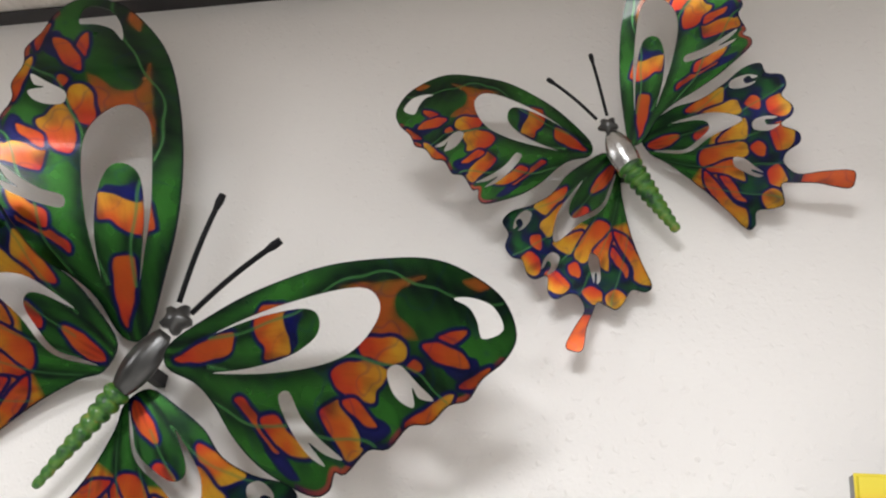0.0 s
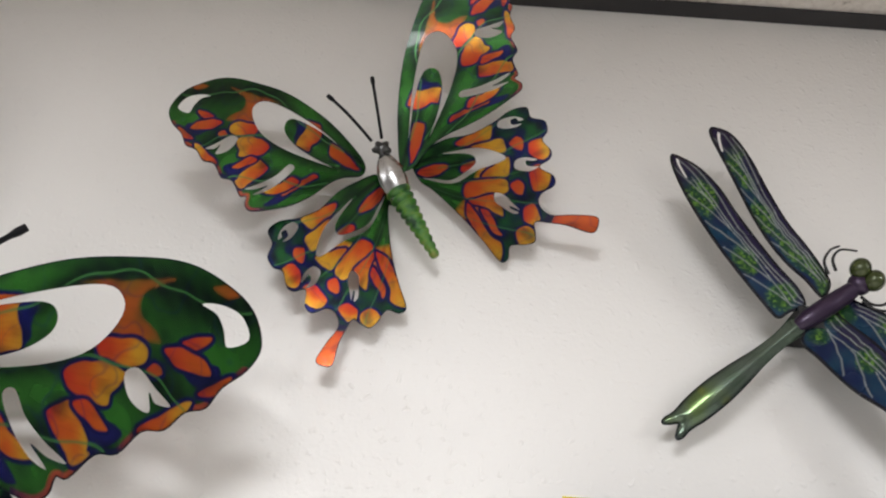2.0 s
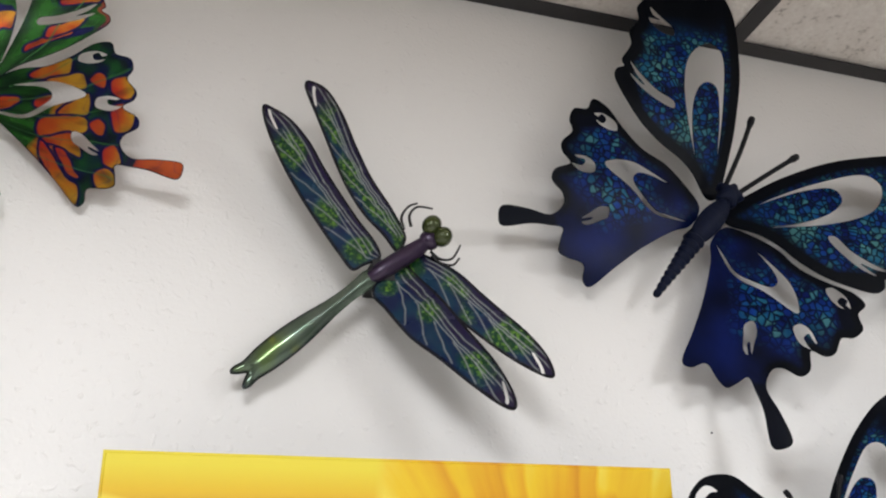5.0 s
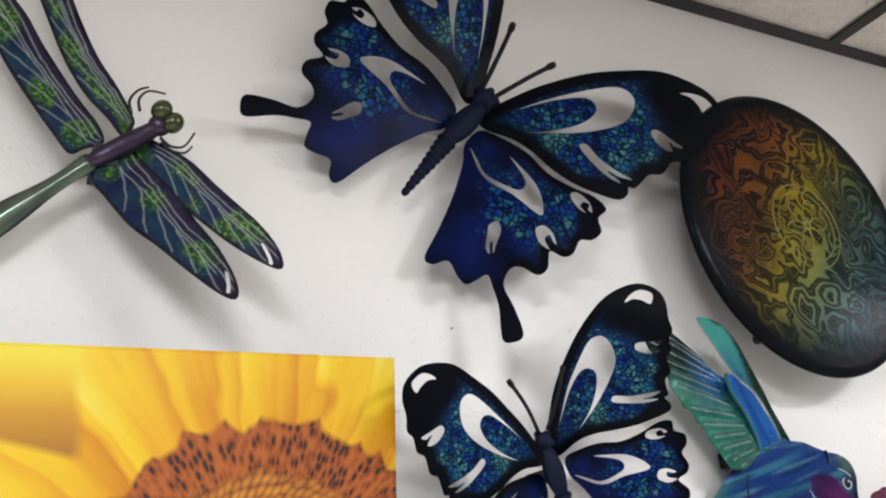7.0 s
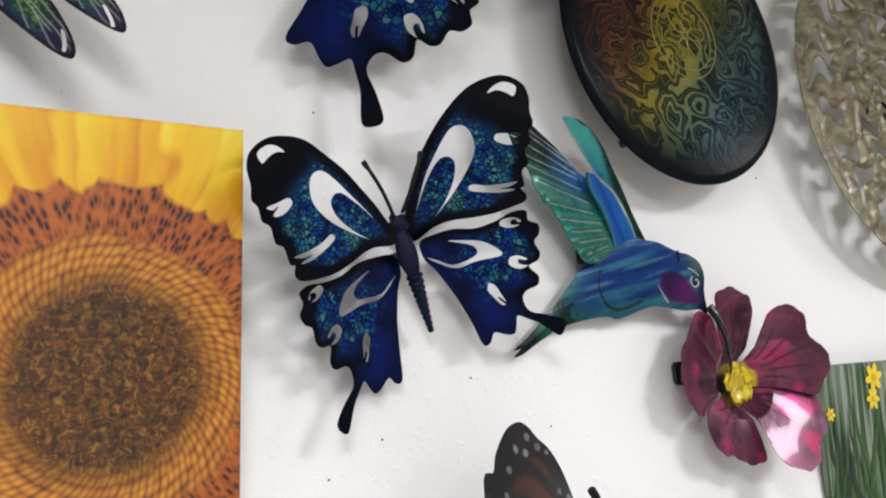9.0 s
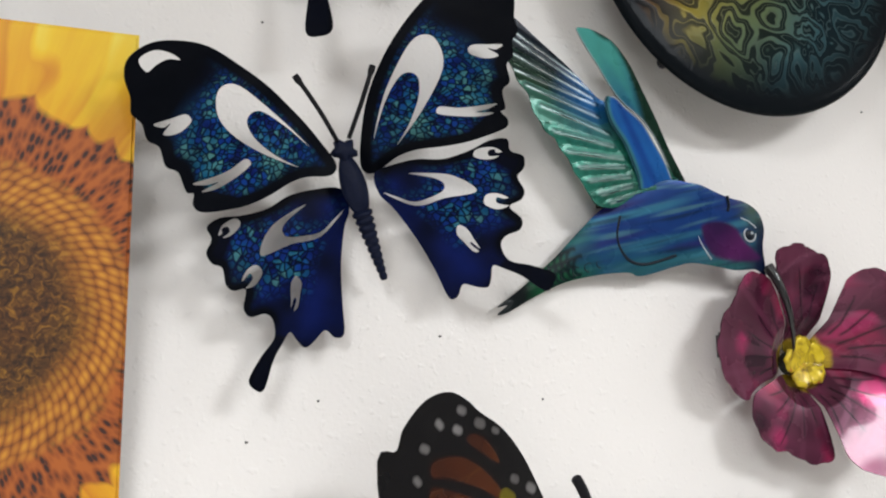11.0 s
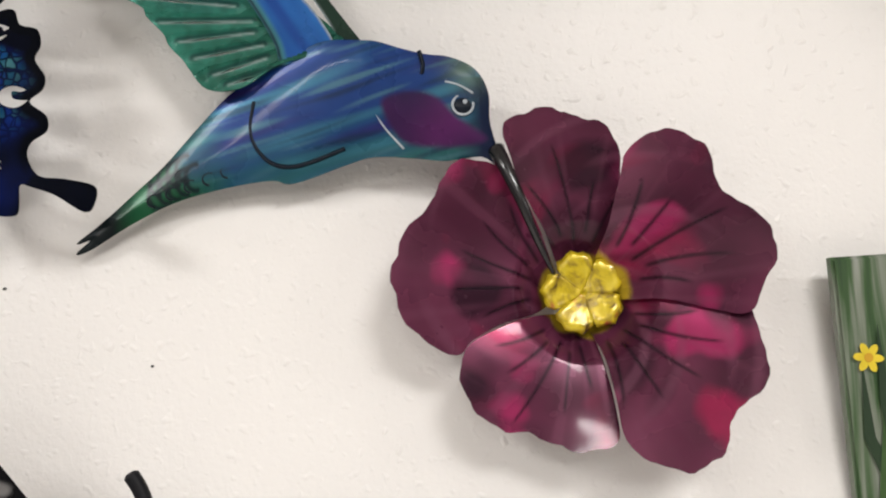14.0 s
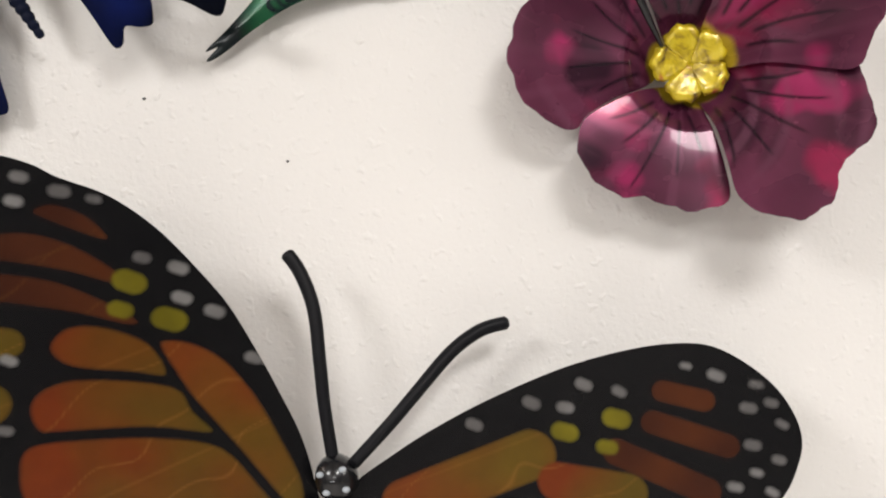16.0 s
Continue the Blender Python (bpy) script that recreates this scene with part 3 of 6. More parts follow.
def mixed(tree, fac, a, b, blend="MIX"):
    m = tree.nodes.new("ShaderNodeMix")
    m.data_type, m.blend_type = "RGBA", blend
    for socket, v in ((m.inputs["Factor"], fac), (m.inputs["A"], a), (m.inputs["B"], b)):
        if isinstance(v, (int, float)):
            socket.default_value = v
        elif isinstance(v, tuple):
            socket.default_value = (*v, 1)
        else:
            tree.links.new(v, socket)
    return m.outputs["Result"]


def maths(tree, op, a, b=None, c=None):
    m = tree.nodes.new("ShaderNodeMath")
    m.operation = op
    for i, v in enumerate((a, b, c)):
        if v is None:
            continue
        if isinstance(v, (int, float)):
            m.inputs[i].default_value = v
        else:
            tree.links.new(v, m.inputs[i])
    return m.outputs[0]


def noise_of(tree, scale, detail=4.0, vector=None, distortion=0.0):
    n = add(tree, "ShaderNodeTexNoise", Scale=scale, Detail=detail, Distortion=distortion)
    if vector is None:
        vector = tree.nodes.new("ShaderNodeTexCoord").outputs["Object"]
    tree.links.new(vector, n.inputs["Vector"])
    return n.outputs["Fac"]


def plain(name, colour, rough=0.5, metal=0.0, grain=0.0, scale=60.0, coat=0.0):
    mat, tree, bsdf = nodes(name)
    f = noise_of(tree, scale)
    dark = tuple(c * 0.75 for c in colour)
    tree.links.new(mixed(tree, f, dark, tuple(min(1, c * 1.2) for c in colour)), bsdf.inputs["Base Color"])
    bsdf.inputs["Roughness"].default_value, bsdf.inputs["Metallic"].default_value = rough, metal
    bsdf.inputs["Coat Weight"].default_value = coat
    if grain:
        bump(tree, bsdf, f, grain, 0.002)
    return mat


def wall_paint():
    mat, tree, bsdf = nodes("wall_paint")
    big = noise_of(tree, 2.5, 3)
    tree.links.new(mixed(tree, big, (0.80, 0.775, 0.75), (0.86, 0.84, 0.82)), bsdf.inputs["Base Color"])
    fleck = maths(tree, "MAXIMUM", maths(tree, "SUBTRACT", noise_of(tree, 120, 1), 0.60), 0.0)
    peel = maths(tree, "ADD", maths(tree, "MULTIPLY", fleck, 3.0), maths(tree, "ADD", maths(tree, "MULTIPLY", noise_of(tree, 230, 2), 0.35), maths(tree, "MULTIPLY", noise_of(tree, 40, 2), 0.35)))
    bump(tree, bsdf, peel, 0.32, 0.004)
    bsdf.inputs["Roughness"].default_value = 0.42
    return mat


def tile_board():
    mat, tree, bsdf = nodes("ceiling_board")
    f = maths(tree, "MULTIPLY", noise_of(tree, 28, 5), noise_of(tree, 160, 3))
    tree.links.new(ramp(tree, f, [(0.08, (0.30, 0.26, 0.23)), (0.17, (0.66, 0.60, 0.55)), (0.4, (0.76, 0.71, 0.66))]), bsdf.inputs["Base Color"])
    bump(tree, bsdf, f, 0.6, 0.01)
    bsdf.inputs["Roughness"].default_value = 0.9
    return mat


def enamel(name, rough=0.22, metal=0.55, relief=0.12, relief_scale=120.0, crackle=False, coat=0.22, tone=1.0, gloss=0.3):
    """Painted, lacquered sheet metal: the colours come from the mesh."""
    mat, tree, bsdf = nodes(name)
    col = add(tree, "ShaderNodeVertexColor", layer_name="paint").outputs["Color"]
    flat = add(tree, "ShaderNodeAttribute", attribute_name="flat").outputs["Vector"]
    if crackle:
        amount = add(tree, "ShaderNodeAttribute", attribute_name="crackle").outputs["Fac"]
        wob = add(tree, "ShaderNodeTexNoise", Scale=60.0)
        tree.links.new(flat, wob.inputs["Vector"])
        mixv = add(tree, "ShaderNodeVectorMath", operation="MULTIPLY_ADD")
        tree.links.new(wob.outputs["Color"], mixv.inputs[0])
        mixv.inputs[1].default_value = (0.006, 0.006, 0)
        tree.links.new(flat, mixv.inputs[2])
        cells = add(tree, "ShaderNodeTexVoronoi", Scale=132.0, feature="DISTANCE_TO_EDGE")
        tint = add(tree, "ShaderNodeTexVoronoi", Scale=132.0)
        for c in (cells, tint):
            tree.links.new(mixv.outputs[0], c.inputs["Vector"])
        patchy = maths(tree, "MULTIPLY_ADD", noise_of(tree, 16, 2, flat), 1.3, maths(tree, "MULTIPLY_ADD", add_channel(tree, tint.outputs["Color"]), 0.55, -0.42))
        hue = ramp(tree, patchy, [(0.20, (0.004, 0.012, 0.12)), (0.42, (0.008, 0.05, 0.30)), (0.60, (0.012, 0.125, 0.24)), (0.86, (0.10, 0.32, 0.32))])
        gap = ramp(tree, cells.outputs["Distance"], [(0.04, (0, 0, 0)), (0.20, (1, 1, 1))])
        shard = mixed(tree, gap, (0.003, 0.006, 0.02), hue)
        col = mixed(tree, amount, col, shard)
    mottle = noise_of(tree, 55, 4, flat)
    col = mixed(tree, 0.35, col, ramp(tree, mottle, [(0.25, (0.45, 0.45, 0.45)), (0.75, (1, 1, 1))]), "MULTIPLY")
    col = mixed(tree, 1.0, col, (tone, tone, tone), "MULTIPLY")
    tree.links.new(col, bsdf.inputs["Base Color"])
    tree.links.new(maths(tree, "MULTIPLY_ADD", noise_of(tree, 30, 3, flat), 0.12, rough - 0.05), bsdf.inputs["Roughness"])
    bsdf.inputs["Metallic"].default_value = metal
    bsdf.inputs["Coat Weight"].default_value = coat
    bsdf.inputs["Coat Roughness"].default_value = 0.07
    bsdf.inputs["Specular IOR Level"].default_value = gloss
    bump(tree, bsdf, noise_of(tree, relief_scale, 2, flat), relief, 0.0015)
    return mat


def add_channel(tree, colour):
    s = tree.nodes.new("ShaderNodeSeparateColor")
    tree.links.new(colour, s.inputs[0])
    return s.outputs[0]


def polar(tree, cx, cz):
    """Radius and angle about a point of the wall, in metres and radians."""
    sep = tree.nodes.new("ShaderNodeSeparateXYZ")
    tree.links.new(tree.nodes.new("ShaderNodeTexCoord").outputs["Object"], sep.inputs[0])
    dx, dz = maths(tree, "SUBTRACT", sep.outputs[0], cx), maths(tree, "SUBTRACT", sep.outputs[2], cz)
    r = maths(tree, "SQRT", maths(tree, "ADD", maths(tree, "MULTIPLY", dx, dx), maths(tree, "MULTIPLY", dz, dz)))
    return dx, dz, r, maths(tree, "ARCTAN2", dz, dx)


def joined(tree, x, y, z=0.0):
    c = tree.nodes.new("ShaderNodeCombineXYZ")
    for i, v in enumerate((x, y, z)):
        if isinstance(v, (int, float)):
            c.inputs[i].default_value = v
        else:
            tree.links.new(v, c.inputs[i])
    return c.outputs[0]


def sunflower_print(cx, cz):
    mat, tree, bsdf = nodes("sunflower_print")
    dx, dz, r, a = polar(tree, cx, cz)
    coords = tree.nodes.new("ShaderNodeTexCoord").outputs["Object"]
    # petals: streaks that run outward
    streak = noise_of(tree, 1.0, 4, joined(tree, maths(tree, "MULTIPLY", a, 9.0), maths(tree, "MULTIPLY", r, 5.0)))
    fold = noise_of(tree, 1.0, 2, joined(tree, maths(tree, "MULTIPLY", a, 3.2), maths(tree, "MULTIPLY", r, 9.0), 4.0))
    # two overlapping whorls of petals, darker along their creases
    wob = maths(tree, "MULTIPLY", maths(tree, "SUBTRACT", fold, 0.5), 2.6)
    whorls = []
    for count, phase in ((2.07, 0.2), (3.66, 0.65)):
        turn = maths(tree, "ADD", maths(tree, "MULTIPLY_ADD", a, count, phase), maths(tree, "MULTIPLY", wob, 0.30))
        lap = maths(tree, "FRACT", turn)
        whorls.append(maths(tree, "MULTIPLY", maths(tree, "POWER", lap, 0.55), maths(tree, "MINIMUM", 1.0, maths(tree, "MULTIPLY", maths(tree, "SUBTRACT", 1.0, lap), 14.0))))
    both = maths(tree, "MULTIPLY_ADD", maths(tree, "MULTIPLY_ADD", whorls[0], 0.55, maths(tree, "MULTIPLY", whorls[1], 0.35)), 0.55, maths(tree, "MULTIPLY", streak, 0.55))
    both = maths(tree, "ADD", both, maths(tree, "MULTIPLY", maths(tree, "SUBTRACT", r, 0.20), 2.0))
    petals = ramp(tree, both, [(0.12, (0.40, 0.11, 0.006)), (0.32, (0.58, 0.22, 0.008)), (0.50, (0.70, 0.35, 0.010)), (0.68, (0.78, 0.51, 0.016)), (0.90, (0.82, 0.69, 0.10))])
    # behind the whorl, an out-of-focus amber ground with a soft petal edge
    sep = tree.nodes.new("ShaderNodeSeparateXYZ")
    tree.links.new(coords, sep.inputs[0])
    edge_x = maths(tree, "ADD", sep.outputs[0], maths(tree, "MULTIPLY", maths(tree, "SUBTRACT", noise_of(tree, 9, 2, coords), 0.5), 0.03))
    amber = ramp(tree, maths(tree, "MULTIPLY", maths(tree, "SUBTRACT", sep.outputs[2], 1.79), 12.0), [(0.05, (0.36, 0.15, 0.018)), (0.40, (0.56, 0.28, 0.020)), (0.66, (0.74, 0.47, 0.024)), (0.88, (0.78, 0.64, 0.05))])
    ground = maths(tree, "MULTIPLY", maths(tree, "MINIMUM", 1.0, maths(tree, "MAXIMUM", maths(tree, "MULTIPLY", maths(tree, "SUBTRACT", 1.506, edge_x), 110.0), 0.0)), maths(tree, "MINIMUM", 1.0, maths(tree, "MAXIMUM", maths(tree, "MULTIPLY", maths(tree, "SUBTRACT", maths(tree, "ADD", sep.outputs[2], maths(tree, "MULTIPLY", maths(tree, "SUBTRACT", sep.outputs[0], 1.46), 0.25)), 1.800), 160.0), 0.0)))
    petals = mixed(tree, ground, petals, amber)
    # outer ring of florets: dark tips on orange
    cell = add(tree, "ShaderNodeTexVoronoi", Scale=1.0)
    tree.links.new(joined(tree, maths(tree, "MULTIPLY", a, 30.0), maths(tree, "MULTIPLY", r, 95.0)), cell.inputs["Vector"])
    tips = ramp(tree, cell.outputs["Distance"], [(0.24, (0.035, 0.012, 0.010)), (0.40, (0.22, 0.05, 0.010)), (0.75, (0.40, 0.105, 0.018))])
    # inner rings of buds
    bud = add(tree, "ShaderNodeTexVoronoi", Scale=1.0, Randomness=0.35)
    tree.links.new(joined(tree, maths(tree, "MULTIPLY", maths(tree, "ADD", a, maths(tree, "MULTIPLY", r, 6.0)), 15.0), maths(tree, "MULTIPLY", r, 120.0)), bud.inputs["Vector"])
    buds = ramp(tree, bud.outputs["Distance"], [(0.12, (0.58, 0.26, 0.03)), (0.45, (0.38, 0.13, 0.018)), (0.75, (0.12, 0.032, 0.008))])
    mess = noise_of(tree, 170, 5, coords, 1.2)
    patch = noise_of(tree, 16, 3, coords)
    core = mixed(tree, patch, ramp(tree, mess, [(0.35, (0.030, 0.009, 0.004)), (0.52, (0.10, 0.032, 0.007)), (0.72, (0.30, 0.12, 0.016))]), ramp(tree, mess, [(0.35, (0.022, 0.011, 0.004)), (0.54, (0.08, 0.040, 0.007)), (0.74, (0.26, 0.15, 0.020))]))
    rr = maths(tree, "ADD", r, maths(tree, "MULTIPLY", maths(tree, "SUBTRACT", noise_of(tree, 22, 3, coords), 0.5), 0.02))
    f1 = maths(tree, "SMOOTH_MIN", 1.0, maths(tree, "MAXIMUM", maths(tree, "MULTIPLY", maths(tree, "SUBTRACT", rr, 0.066), 40.0), 0.0), 0.1)
    f2 = maths(tree, "MINIMUM", 1.0, maths(tree, "MAXIMUM", maths(tree, "MULTIPLY", maths(tree, "SUBTRACT", rr, 0.106), 90.0), 0.0))
    jag = maths(tree, "ADD", rr, maths(tree, "MULTIPLY", maths(tree, "ABSOLUTE", maths(tree, "SINE", maths(tree, "MULTIPLY_ADD", a, 15.0, maths(tree, "MULTIPLY", fold, 9.0)))), 0.009))
    f3 = maths(tree, "MINIMUM", 1.0, maths(tree, "MAXIMUM", maths(tree, "MULTIPLY", maths(tree, "SUBTRACT", jag, 0.157), 200.0), 0.0))
    col = mixed(tree, f3, mixed(tree, f2, mixed(tree, f1, core, buds), tips), petals)
    tree.links.new(col, bsdf.inputs["Base Color"])
    bsdf.inputs["Roughness"].default_value = 0.35
    return mat


def daffodil_print():
    mat, tree, bsdf = nodes("daffodil_print")
    coords = tree.nodes.new("ShaderNodeTexCoord").outputs["Object"]
    mp = add(tree, "ShaderNodeMapping")
    mp.inputs["Scale"].default_value = (100, 1, 6)
    tree.links.new(coords, mp.inputs[0])
    f = noise_of(tree, 1.0, 7, mp.outputs[0], 0.6)
    tree.links.new(ramp(tree, f, [(0.3, (0.012, 0.030, 0.015)), (0.46, (0.04, 0.09, 0.03)), (0.58, (0.17, 0.20, 0.15)), (0.8, (0.36, 0.37, 0.34))]), bsdf.inputs["Base Color"])
    bsdf.inputs["Roughness"].default_value = 0.4
    return mat


def swirl_enamel(cx, cz):
    """Marbled swirls: red and orange above, yellow and teal below, black towards the rim."""
    mat, tree, bsdf = nodes("swirl_enamel")
    dx, dz, r, a = polar(tree, cx, cz)
    coords = tree.nodes.new("ShaderNodeTexCoord").outputs["Object"]
    w = add(tree, "ShaderNodeTexNoise", Scale=14.0, Detail=2.0, Distortion=1.0)
    tree.links.new(coords, w.inputs["Vector"])
    shift = add(tree, "ShaderNodeVectorMath", operation="MULTIPLY_ADD")
    tree.links.new(w.outputs["Color"], shift.inputs[0])
    shift.inputs[1].default_value = (0.09, 0.0, 0.09)
    tree.links.new(coords, shift.inputs[2])
    eyes = add(tree, "ShaderNodeTexVoronoi", Scale=18.0, feature="SMOOTH_F1", Smoothness=0.5)
    tree.links.new(shift.outputs[0], eyes.inputs["Vector"])
    lines = maths(tree, "SINE", maths(tree, "MULTIPLY", eyes.outputs["Distance"], 34.0))
    vein = ramp(tree, maths(tree, "MULTIPLY_ADD", lines, 0.5, 0.5), [(0.48, (0, 0, 0)), (0.90, (1, 1, 1))])
    vein = mixed(tree, 1.0, vein, ramp(tree, noise_of(tree, 9, 3, coords), [(0.34, (0.15, 0.15, 0.15)), (0.6, (1, 1, 1))]), "MULTIPLY")
    side = maths(tree, "MULTIPLY_ADD", maths(tree, "SUBTRACT", maths(tree, "MULTIPLY", dx, 0.9), maths(tree, "MULTIPLY", dz, 0.75)), 2.2, 0.5)
    side = maths(tree, "ADD", side, maths(tree, "MULTIPLY", maths(tree, "SUBTRACT", noise_of(tree, 6, 2, coords), 0.5), 0.4))
    hue = ramp(tree, side, [(0.1, (0.11, 0.022, 0.010)), (0.35, (0.17, 0.062, 0.012)), (0.5, (0.28, 0.22, 0.020)), (0.66, (0.10, 0.135, 0.060)), (0.85, (0.04, 0.10, 0.12))])
    low = mixed(tree, 0.10, (0.004, 0.006, 0.008), hue)
    col = mixed(tree, vein, low, hue)
    thin = ramp(tree, maths(tree, "SINE", maths(tree, "MULTIPLY_ADD", eyes.outputs["Distance"], 100.0, 1.0)), [(0.70, (0, 0, 0)), (0.96, (0.45, 0.45, 0.45))])
    col = mixed(tree, thin, col, mixed(tree, 0.20, hue, (0.20, 0.22, 0.19)))
    rim = maths(tree, "MINIMUM", 1.0, maths(tree, "MAXIMUM", maths(tree, "MULTIPLY", maths(tree, "SUBTRACT", r, 0.138), 24.0), 0.0))
    tree.links.new(mixed(tree, rim, col, (0.006, 0.008, 0.010)), bsdf.inputs["Base Color"])
    bsdf.inputs["Roughness"].default_value = 0.20
    bsdf.inputs["Metallic"].default_value = 0.05
    bump(tree, bsdf, lines, 0.05, 0.001)
    bsdf.inputs["Specular IOR Level"].default_value = 0.025
    return mat


WALL, BOARD = wall_paint(), tile_board()
BLACK_STEEL = plain("black_grid_steel", (0.022, 0.020, 0.022), 0.5)
FLOOR_MAT = plain("assumed_grey_floor", (0.56, 0.54, 0.51), 0.5, scale=8)
ROOM_MAT = plain("room_paint", (0.29, 0.275, 0.26), 0.7, scale=4)
WING_MAT = enamel("orange_green_enamel", 0.24, 0.66, 0.06, 110, coat=0.32, tone=0.84, gloss=0.16)
BLUE_MAT = enamel("blue_crackle_enamel", 0.30, 0.05, 0.06, 150, crackle=True, coat=0.0, tone=0.80, gloss=0.05)
BIRD_MAT = enamel("brush_painted_enamel", 0.27, 0.22, 0.06, 90, coat=0.12, tone=0.74, gloss=0.2)
PLAIN_ENAMEL = enamel("brushed_enamel", 0.26, 0.35, 0.10, 140, tone=0.8)
FLOWER_MAT = enamel("wine_red_enamel", 0.26, 0.30, 0.03, 24, coat=0.34, tone=0.90, gloss=0.2)
MONARCH_MAT = enamel("monarch_enamel", 0.24, 0.35, 0.06, 60, coat=0.15, tone=0.68)
BLACK_GLOSS = plain("black_gloss_paint", (0.008, 0.008, 0.010), 0.25, 0.2, coat=0.5)
NAVY_GLOSS = plain("navy_satin_paint", (0.003, 0.006, 0.022), 0.55, 0.0, 0.5, 160, 0.0)
DARK_METAL = plain("dark_bare_metal", (0.10, 0.10, 0.10), 0.3, 0.9, 0.2, 90)
SILVER = plain("silver_metal", (0.62, 0.62, 0.62), 0.25, 1.0, 0.4, 90)
GREEN_BEAD, tree, bsdf = nodes("green_enamel")
tree.links.new(ramp(tree, noise_of(tree, 85, 3), [(0.34, (0.006, 0.045, 0.014)), (0.48, (0.035, 0.150, 0.020)), (0.62, (0.090, 0.210, 0.022)), (0.72, (0.22, 0.20, 0.03))]), bsdf.inputs["Base Color"])
bsdf.inputs["Roughness"].default_value, bsdf.inputs["Coat Weight"].default_value = 0.35, 0.2
bump(tree, bsdf, noise_of(tree, 140), 0.2, 0.002)
WHITE_MARK = plain("white_paint_line", (0.42, 0.46, 0.50), 0.45)
DARK_MARK = plain("dark_paint_line", (0.006, 0.010, 0.018), 0.35)
NAVY_GLOSS.node_tree.nodes["Principled BSDF"].inputs["Specular IOR Level"].default_value = 0.15
BLACK_MATTE = plain("black_satin_paint", (0.006, 0.006, 0.008), 0.5, 0.0)
for mat in (BLACK_MATTE, DARK_MARK):
    mat.node_tree.nodes["Principled BSDF"].inputs["Specular IOR Level"].default_value = 0.18
STAND_MAT = plain("standoff_steel", (0.03, 0.03, 0.032), 0.45, 0.6)

# ---- the room ----
bm = bmesh.new()
box(bm, -2.6, 4.8, 0.0, 0.12, 0.0, 2.62)
tagged(link("wall_north", bm, WALL), "white painted wall with fine orange-peel texture", "wall", kind="structure")
# walls and floor out of view, assumed, their greys set for bounce and reflections
for name, b in (("wall_south", (-2.6, 4.8, -4.62, -4.5, 0, 2.62)), ("wall_west", (-2.72, -2.6, -4.62, 0.12, 0, 2.62)), ("wall_east", (4.8, 4.92, -4.62, 0.12, 0, 2.62))):
    bm = bmesh.new()
    box(bm, *b)
    tagged(link(name, bm, ROOM_MAT), "plain grey wall out of view, assumed to close the room", "wall", kind="structure")
bm = bmesh.new()
box(bm, -2.72, 4.92, -4.62, 0.12, -0.1, 0.0)
tagged(link("floor", bm, FLOOR_MAT), "plain grey floor out of view, assumed below the wall", "floor", kind="structure")
CEIL, TILE, SEAM = 2.44, 0.61, 1.386
LAMPS = [(-4, 2), (-1, 2), (2, 2), (5, 2), (-2, 6), (1, 6)]
bm = bmesh.new()
for i in range(-7, 7):
    for j in range(8):
        x0, y1 = SEAM + i * TILE + 0.004, -j * TILE - 0.004
        x0, x1, y0 = max(x0, -2.6), min(x0 + TILE - 0.008, 4.8), max(y1 - TILE + 0.008, -4.5)
        if x1 > x0 + 0.02 and y1 > y0 + 0.02 and (i, j) not in LAMPS:
            sag = 0.001 * ((i * 7 + j * 3) % 4)
            box(bm, x0, x1, y0, y1, CEIL + 0.004 + sag, CEIL + 0.02 + sag)
box(bm, -2.72, 4.92, -4.62, 0.12, CEIL + 0.06, CEIL + 0.16)
tagged(link("ceiling", bm, BOARD), "off-white pitted mineral ceiling tiles", "ceiling", kind="structure")
grid = tagged(new("ceiling_grid"), "black metal grid of the suspended ceiling", "ceiling grid", kind="structure")
for i in range(-6, 7):
    x = SEAM + i * TILE
    if -2.6 < x < 4.8:
        bm = bmesh.new()
        box(bm, x - 0.012, x + 0.012, -4.48, -0.022, CEIL, CEIL + 0.003)
        box(bm, x - 0.001, x + 0.001, -4.48, -0.022, CEIL + 0.003, CEIL + 0.035)
        link("tee_bar", bm, BLACK_STEEL, grid)
for j in range(1, 8):
    bm = bmesh.new()
    box(bm, -2.58, 4.78, -j * TILE - 0.012, -j * TILE + 0.012, CEIL - 0.0005, CEIL + 0.0025)
    link("cross_tee", bm, BLACK_STEEL, grid)
bm = bmesh.new()
box(bm, -2.6, 4.8, -0.022, -0.0005, CEIL, CEIL + 0.002)
box(bm, -2.6, 4.8, -0.0025, -0.0005, CEIL + 0.002, CEIL + 0.022)
link("wall_angle", bm, BLACK_STEEL, grid)
# small nail holes and specks in the wall
for k, (x, z) in enumerate(DOTS):
    bm = bmesh.new()
    ball(bm, (x, -0.0005, z), (0.0011 + 0.0003 * (k % 2), 0.0010, 0.0010))
    tagged(link("nail_hole", bm, DARK_METAL), "tiny dark nail hole in the white wall", "nail hole", "nail holes in the wall")

# ---- butterflies of cut and painted sheet metal ----
FORE = sheet(spline(BF_FORE, steps=4), [spline(h, steps=4) for h in (BF_SLOT, BF_TIP, BF_H3, BF_H4)], 0.0013)
HIND = sheet(spline(BF_HIND, steps=4), [spline(h, steps=4) for h in (BF_HSLOT, BF_E1, BF_E2, BF_E3)], 0.0013)
PAINTED = {}


def waves(p, scale, seed):
    """Smooth random values for many points."""
    return np.array([noise.noise((x * scale, y * scale, seed)) for x, y in p])


def blend(a, b, f):
    f = np.clip(f, 0, 1)[:, None]
    return np.asarray(a) * (1 - f) + np.asarray(b) * f


